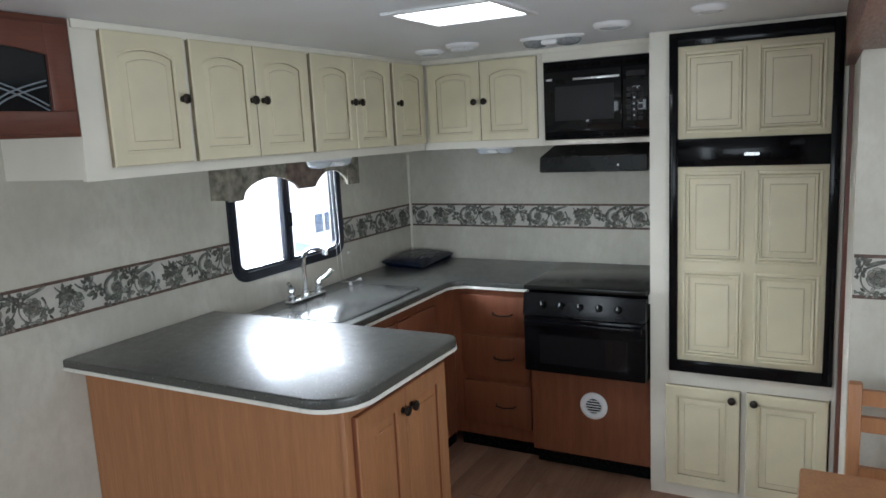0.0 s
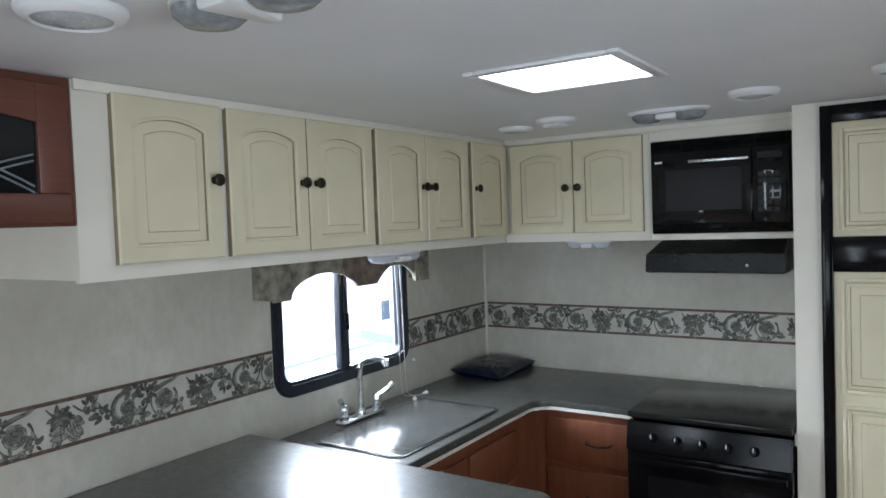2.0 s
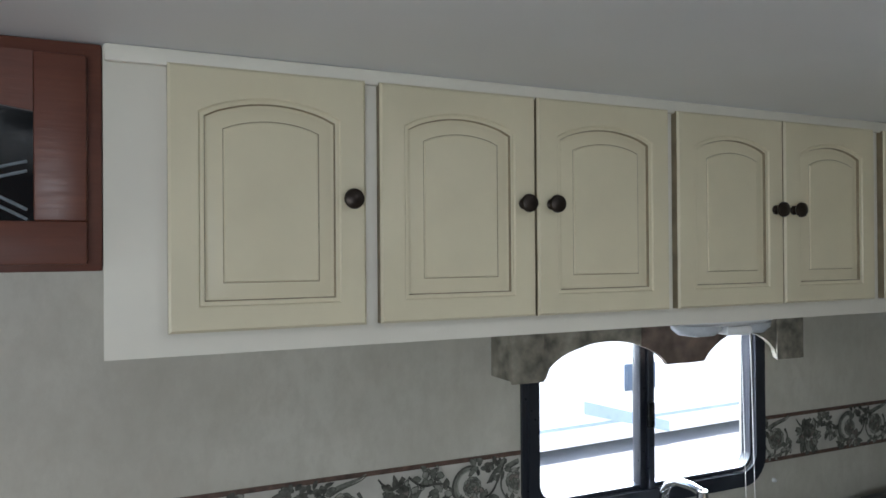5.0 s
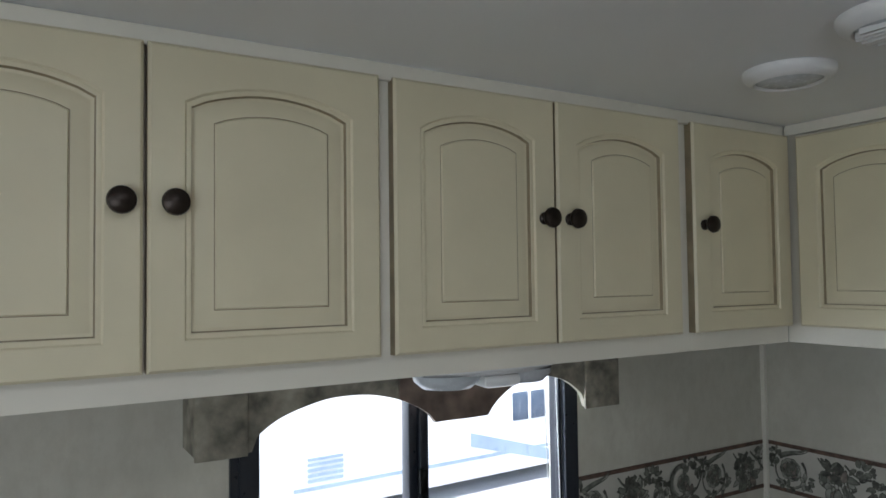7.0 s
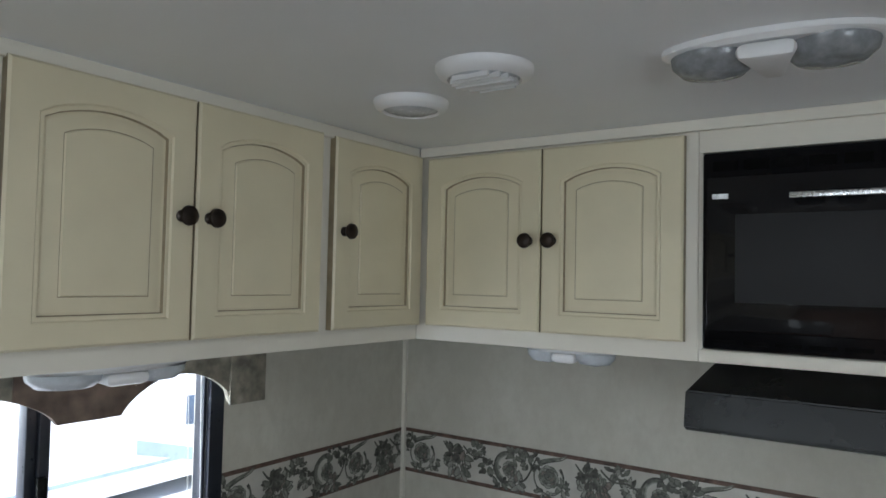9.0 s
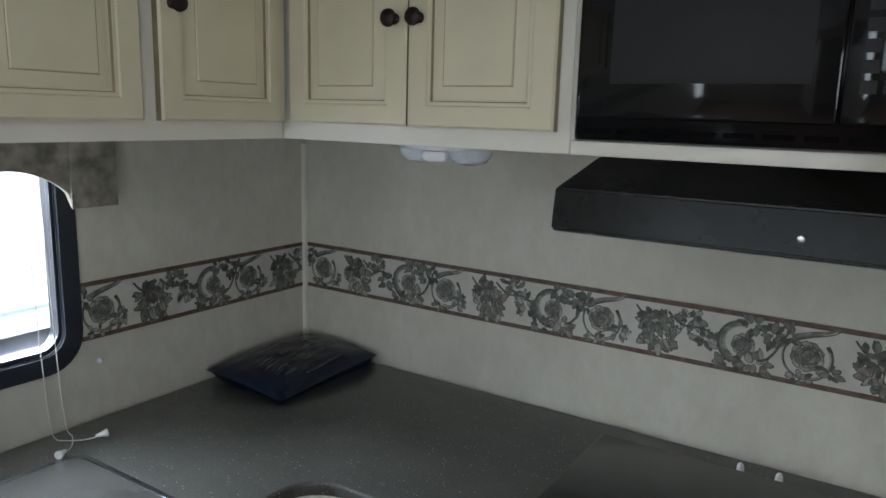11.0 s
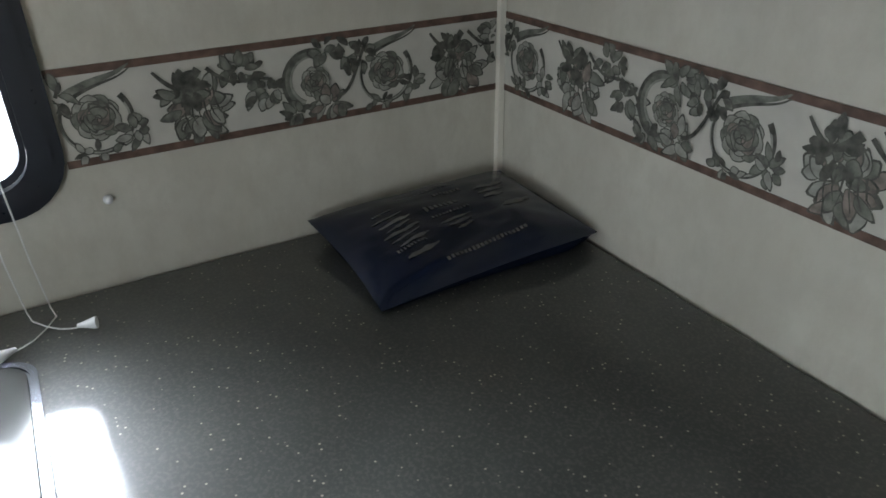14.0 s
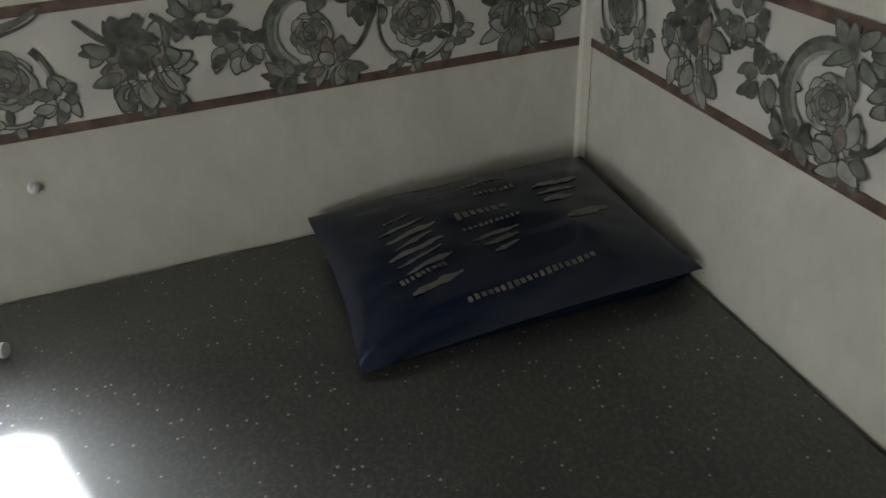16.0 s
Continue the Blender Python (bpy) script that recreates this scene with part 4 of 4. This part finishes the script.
def faucet():
    f = thing("kitchen_faucet", "chrome two-handle faucet with a high spout", "faucet", pose(0.104, -1.18, CZ))
    bm = bmesh.new()
    add_box(bm, -0.026, 0.026, -0.125, 0.125, 0.0, 0.022, 0.008)
    part("base", bm, CHROME, f)
    bm = bmesh.new()
    pts = [(0, 0, 0.02), (0, 0, 0.08), (0.0, 0, 0.17), (0.004, 0.0, 0.205), (0.02, 0.0, 0.232), (0.05, 0.002, 0.245), (0.09, 0.004, 0.246), (0.125, 0.006, 0.240)]
    tube(bm, pts, 0.0125, 12, 0.010)
    lathe(bm, pose(0, 0, 0.018), [(0, 0), (0.021, 0), (0.021, 0.012), (0.014, 0.03), (0, 0.03)], 18)
    lathe(bm, pose(0.128, 0.006, 0.246, 180), [(0, 0), (0.013, 0), (0.014, 0.026), (0, 0.027)], 14)
    part("spout", bm, CHROME, f)
    for y, a in ((-0.1, -1), (0.1, 1)):
        bm = bmesh.new()
        lathe(bm, pose(0, y, 0.02), [(0, 0), (0.020, 0), (0.020, 0.016), (0.013, 0.024), (0.013, 0.036), (0.019, 0.042), (0.017, 0.058), (0, 0.062)], 18)
        tube(bm, [(0, y, 0.07), (0.018, y + a * 0.02, 0.082), (0.034, y + a * 0.045, 0.10), (0.040, y + a * 0.060, 0.112)], 0.0085, 10, 0.011)
        part("handle", bm, CHROME, f)


sink()
faucet()


def cushion():
    """A stuffed vinyl document bag lying in the corner."""
    ob = thing("vinyl_bag", "stuffed navy vinyl bag with silver print in the worktop corner", "bag", pose(0.153, -0.200, CZ))
    w, l, n = 0.142, 0.197, 28
    bm = bmesh.new()

    def place(u, v, s):
        pinch = 1 - 0.06 * (1 - u * u) * abs(v) ** 3
        blunt = 1 - 0.02 * (abs(u) * abs(v)) ** 5
        pinch2 = 1 - 0.06 * (1 - v * v) * abs(u) ** 3
        body = ((1 - abs(u) ** 3.4) * (1 - abs(v) ** 3.4)) ** 0.52
        a, b = (u + 1) / 2, (v + 1) / 2
        fold = math.exp(-((u - 0.75) ** 2 + (v + 0.8) ** 2) / 0.10) * math.sin(26 * math.atan2(v + 1.15, 1.15 - u))
        wr = 0.0035 * fold + 0.005 * noise.noise(Vector((u * 3.1, v * 3.1, s))) + 0.0025 * noise.noise(Vector((u * 8, v * 8, s + 4)))
        seam = (0.032 * (1 - a) + 0.010 * a) * (1 - b) + (0.036 * (1 - a) + 0.027 * a) * b
        z = seam + s * body * (0.76 + 0.24 * a) * (0.034 if s > 0 else 0.060) + wr * body
        return Vector((w * u * pinch2 * blunt, l * v * pinch * blunt, max(0.002, z)))
    for s in (1, -1):
        g = [[bm.verts.new(place(-1 + 2 * i / n, -1 + 2 * j / n, s)) for j in range(n + 1)] for i in range(n + 1)]
        for i in range(n):
            for j in range(n):
                q = (g[i][j], g[i + 1][j], g[i + 1][j + 1], g[i][j + 1])
                bm.faces.new(q if s > 0 else q[::-1])
    bmesh.ops.remove_doubles(bm, verts=bm.verts, dist=0.0004)
    part("bag", bm, NAVY, ob)

    rnd = random.Random(12)

    def bar(u0, v0, u1, v1, half, marks=0):
        """A worn printed line on the bag, whole or broken into letter-sized marks."""
        bm = bmesh.new()
        du, dv = (u1 - u0) * w, (v1 - v0) * l
        k = math.hypot(du, dv)
        nu, nv = -dv / k / w, du / k / l
        spans = [((i + 0.08) / marks, (i + rnd.uniform(0.55, 0.85)) / marks) for i in range(marks)] if marks else [(0.0, 1.0)]
        for t0, t1 in spans:
            rows = []
            m = 2 if marks else 12
            tall = half * rnd.uniform(0.75, 1.15)
            for i in range(m + 1):
                t = t0 + (t1 - t0) * i / m
                ww = tall * (1.0 if marks else (0.35 + 0.65 * math.sin(math.pi * min(1, max(0, t)))) * (0.85 + 0.5 * noise.noise(Vector((u0 * 9, v0 * 9, t * 7)))))
                rows.append([bm.verts.new(place(u0 + (u1 - u0) * t + sg * ww * nu, v0 + (v1 - v0) * t + sg * ww * nv, 1) + Vector((0, 0, 0.0009))) for sg in (-1, 1)])
            for a, b in zip(rows, rows[1:]):
                bm.faces.new((a[0], b[0], b[1], a[1]))
        part("print_line", bm, INK, ob, "worn silver printed line")
    # emblem block, words beside it, a second emblem, and the long line at the foot
    bar(-0.34, -0.60, -0.42, -0.40, 0.0022, 8)
    for k in range(6):
        u = -0.24 + 0.11 * k
        bar(u + 0.05, -0.66 + 0.03 * (k % 3), u - 0.07, -0.34 + 0.04 * (k % 2), 0.0052 if k % 2 else 0.0034)
    bar(0.44, -0.66, 0.36, -0.36, 0.0040, 9)
    bar(0.60, -0.62, 0.48, -0.30, 0.0062)
    bar(-0.16, -0.18, -0.20, 0.16, 0.0055, 7)
    bar(0.02, -0.18, -0.02, 0.20, 0.0030, 11)
    for k in range(3):
        bar(0.18 + 0.10 * k, -0.16 + 0.04 * k, 0.12 + 0.10 * k, 0.14 - 0.03 * k, 0.0048)
    bar(-0.62, -0.30, -0.66, 0.34, 0.0030, 16)
    bar(-0.46, 0.02, -0.48, 0.30, 0.0034, 8)
    for k in range(3):
        bar(-0.34 + 0.12 * k, 0.38, -0.38 + 0.12 * k, 0.72 - 0.06 * k, 0.0060)
    bar(0.18, 0.44, 0.14, 0.74, 0.0075)
    bar(0.80, -0.36, 0.70, 0.42, 0.0038, 20)


cushion()


# ---- valance, cords, fixtures ----
def valance():
    v = thing("window_valance", "scalloped taupe fabric valance over the sink window", "valance")
    y0, y1, zt = -1.61, -0.675, UZ0 - 0.001
    def low(u):
        """The hem: two arches with a flat-bottomed drop between them."""
        if u < 0.10 or u > 0.90:
            return 1.432 + 0.004 * math.sin(u * 60)
        if u < 0.48:
            return 1.440 + 0.068 * math.sin(math.pi * (u - 0.10) / 0.38) ** 0.6
        if u > 0.62:
            return 1.440 + 0.068 * math.sin(math.pi * (u - 0.62) / 0.28) ** 0.6
        return 1.440

    def swag(u0, u1, count, nm, mat, label, out=0.0):
        bm = bmesh.new()
        rows = []
        for i in range(count + 1):
            u = u0 + (u1 - u0) * i / count
            y = y0 + (y1 - y0) * u
            x = 0.095 + out + 0.0015 * math.sin(u * 70)
            rows.append([bm.verts.new((px, y, z)) for px, z in ((x, zt), (x, low(u)), (x - 0.012, low(u)), (x - 0.012, zt))])
        for p, q in zip(rows, rows[1:]):
            for i in range(4):
                j = (i + 1) % 4
                bm.faces.new((p[i], p[j], q[j], q[i]))
        bm.faces.new(rows[0])
        bm.faces.new(rows[-1][::-1])
        bmesh.ops.recalc_face_normals(bm, faces=bm.faces)
        part(nm, bm, mat, v, label)
    swag(0.0, 0.399, 40, "swag", FABRIC, "mottled taupe swag")
    swag(0.4, 0.70, 36, "middle_swag", FABRICD, "plain brown middle swag", 0.004)
    swag(0.701, 1.0, 30, "swag", FABRIC, "mottled taupe swag")
    for y, nm in ((y0, 0), (y1 - 0.012, 1)):
        part("return", boxed(0.001, 0.0825, y, y + 0.012, 1.432, zt), FABRIC, v)
    for a, b in ((y0 - 0.002, y0 + 0.085), (y1 - 0.100, y1 + 0.002)):
        bm = bmesh.new()
        add_box(bm, 0.0975, 0.104, a, b, 1.426, zt, 0.002)
        part("end_cuff", bm, FABRIC, v, "lighter taupe end cuff")


valance()


def cords():
    for k, (dx, dy, end) in enumerate(((0.032, -0.835, (0.105, -0.760)), (0.036, -0.805, (0.120, -0.835)))):
        c = thing("blind_cord", "thin white blind cord with a tassel lying on the worktop", "cord", None, "blind cords")
        pts = [(dx, dy, 1.53), (dx + 0.004, dy + 0.002, 1.35), (dx + 0.005, dy + 0.006, 1.15), (dx + 0.004, dy + 0.012, 1.0), (dx + 0.006, dy + 0.018, 0.93), (dx + 0.018, dy + 0.022, CZ + 0.0025)]
        q = Vector((dx + 0.018, dy + 0.022, CZ + 0.0025))
        e = Vector((*end, CZ + 0.006))
        for t in (0.3, 0.6, 0.85, 1.0):
            p = q.lerp(e, t)
            p.x += 0.012 * math.sin(t * 3.1)
            pts.append(tuple(p))
        bm = bmesh.new()
        tube(bm, pts, 0.0011, 6)
        part("string", bm, CORD, c)
        d = (e - Vector(pts[-2])).normalized()
        m = Matrix.Translation(e + Vector((0, 0, 0.0025))) @ d.to_track_quat("Z", "Y").to_matrix().to_4x4()
        bm = bmesh.new()
        lathe(bm, m, [(0, 0), (0.003, 0), (0.0045, 0.008), (0.0085, 0.022), (0.0085, 0.025), (0, 0.025)], 14)
        part("tassel", bm, WHITEP, c, "white plastic cord tassel")


cords()


def puck(x, y, r, label, inner=False):
    p = thing("ceiling_light", label, "ceiling light", pose(x, y, H, 180), "round ceiling fixtures")
    bm = bmesh.new()
    lathe(bm, pose(0, 0, 0), [(0, 0.0005), (r, 0.0005), (r, 0.006), (r * 0.94, 0.014), (r * 0.76, 0.020), (r * 0.72, 0.016)], 36)
    part("rim", bm, WHITEP, p)
    bm = bmesh.new()
    lathe(bm, pose(0, 0, 0), [(r * 0.73, 0.015), (r * 0.5, 0.021), (0, 0.024)], 36)
    part("lens", bm, LENS, p)
    if inner:
        bm = bmesh.new()
        add_box(bm, -r * 0.66, r * 0.66, -0.005, 0.005, 0.020, 0.027, 0.002)
        part("bar", bm, WHITEP, p)
        for k in (-3, -2, -1, 1, 2, 3):
            half = r * 0.68 * math.sqrt(1 - (k / 3.8) ** 2)
            bm = bmesh.new()
            add_box(bm, -half, half, k * r * 0.18 - 0.002, k * r * 0.18 + 0.002, 0.018, 0.0255)
            part("slat", bm, WHITEP, p)


def dome(x, y, turn, z=H, s=1.0, lens=None):
    d = thing("double_dome_light", "white twin-lens coach light, switched off", "ceiling light", pose(x, y, z, 180, 0, turn), "twin-lens lights")
    bm = bmesh.new()
    lathe(bm, pose(0, 0, 0), [(0, 0.0005), (0.075, 0.0005), (0.075, 0.008), (0.068, 0.014), (0, 0.014)], 40)
    for v in bm.verts:
        v.co.x *= 2.05 * s
        v.co.y *= 0.92 * s
    part("base", bm, WHITEP, d)
    for k in (-1, 1):
        bm = bmesh.new()
        lathe(bm, pose(0, 0, 0), [(0.055, 0.013), (0.053, 0.024), (0.040, 0.036), (0, 0.042)], 28)
        for v in bm.verts:
            v.co.x = (v.co.x * 1.12 + k * 0.078) * s
            v.co.y *= s
        part("lens", bm, lens or GREYL, d, "ribbed plastic lens")
    bm = bmesh.new()
    add_box(bm, -0.026 * s, 0.026 * s, -0.060 * s, 0.060 * s, 0.0142, 0.036, 0.008)
    for q in bm.verts:
        q.co.x *= 1.05 + 9.0 * q.co.y / s
    part("switch_bridge", bm, WHITEP, d)


def ceiling_fixtures():
    puck(0.661, -0.858, 0.066, "plain round white puck light on the ceiling")
    puck(0.876, -0.964, 0.072, "round white ceiling vent with a middle bar", True)
    puck(0.866, -2.700, 0.080, "round white puck light on the ceiling")
    puck(1.545, -1.075, 0.070, "round white puck light on the ceiling")
    puck(1.902, -1.205, 0.060, "round white puck light on the ceiling")
    puck(1.962, -1.605, 0.065, "round white smoke alarm on the ceiling", True)
    dome(1.245, -0.880, 4, H, 0.87)
    dome(1.132, -2.594, 0)
    dome(0.300, -1.180, 90, UZ0 - 0.006, 0.95, LENS)
    dome(0.760, -0.40, 0, UZ0, 0.72, LENS)
    s = thing("skylight_vent", "bright square ceiling skylight in a white frame", "skylight")
    x0, x1, y0, y1 = 1.080, 1.402, -1.850, -1.557
    bm = bmesh.new()
    for a in ((x0 - 0.028, x0, y0 - 0.028, y1 + 0.028), (x1, x1 + 0.028, y0 - 0.028, y1 + 0.028), (x0, x1, y0 - 0.028, y0), (x0, x1, y1, y1 + 0.028)):
        add_box(bm, a[0], a[1], a[2], a[3], H - 0.010, H - 0.0005, 0.003)
    part("frame", bm, WHITEP, s)
    part("diffuser", boxed(x0, x1, y0, y1, H - 0.005, H - 0.001), SKYGLOW, s, "daylit white diffuser")


ceiling_fixtures()


def hook():
    h = thing("wall_plug", "small white plastic plug on the wall", "plug", pose(0.001, -0.678, 1.054, 0, 90, 0))
    bm = bmesh.new()
    lathe(bm, pose(0, 0, 0), [(0, 0), (0.007, 0), (0.0065, 0.004), (0.004, 0.009), (0, 0.011)], 14)
    part("cap", bm, WHITEP, h)


hook()


# ---- dinette glimpsed beside the fridge ----
def dinette():
    t = thing("dinette_table", "honey maple dinette table in the slide-out", "table")
    bm = bmesh.new()
    add_box(bm, 2.218, 3.10, -2.75, -1.80, 0.725, 0.755, 0.008)
    part("tabletop", bm, OAK, t)
    for x in (2.30, 3.0):
        for y in (-2.65, -2.05):
            part("leg", boxed(x - 0.025, x + 0.025, y - 0.025, y + 0.025, 0.0, 0.7245), OAK, t)
    c = thing("dining_chair", "honey maple dining chair with ladder back", "chair")
    for x in (2.348, 2.72):
        bm = bmesh.new()
        add_box(bm, x - 0.018, x + 0.018, -1.52, -1.48, 0.0, 0.90, 0.006)
        part("back_post", bm, OAK, c)
        part("leg", boxed(x - 0.018, x + 0.018, -1.88, -1.84, 0.0, 0.4295), OAK, c)
    for z in (0.835, 0.755, 0.60):
        part("rail", boxed(2.3665, 2.7015, -1.51, -1.49, z, z + 0.045), OAK, c)
    bm = bmesh.new()
    add_box(bm, 2.33, 2.738, -1.90, -1.5205, 0.43, 0.465, 0.008)
    part("seat", bm, OAK, c)


dinette()


# ---- floor planks ----
def planks():
    fl = bpy.data.objects["floor"]
    rnd = random.Random(8)
    meshes = []
    for ln in (0.9,):
        bm = bmesh.new()
        add_box(bm, -0.0585, 0.0585, -ln / 2 + 0.0015, ln / 2 - 0.0015, -0.003, 0.0, 0.0008)
        meshes.append(mesh_of("plank", bm, FLOORW))
    for i in range(20):
        off = rnd.uniform(0, 0.9)
        for j in range(6):
            x, y = 0.06 + 0.12 * i, -0.3 - 0.9 * j + off - 0.45
            if y > -0.45:
                continue
            p = new("plank", meshes[0])
            p.parent = fl
            p.location = (x, y, 0.0)


planks()
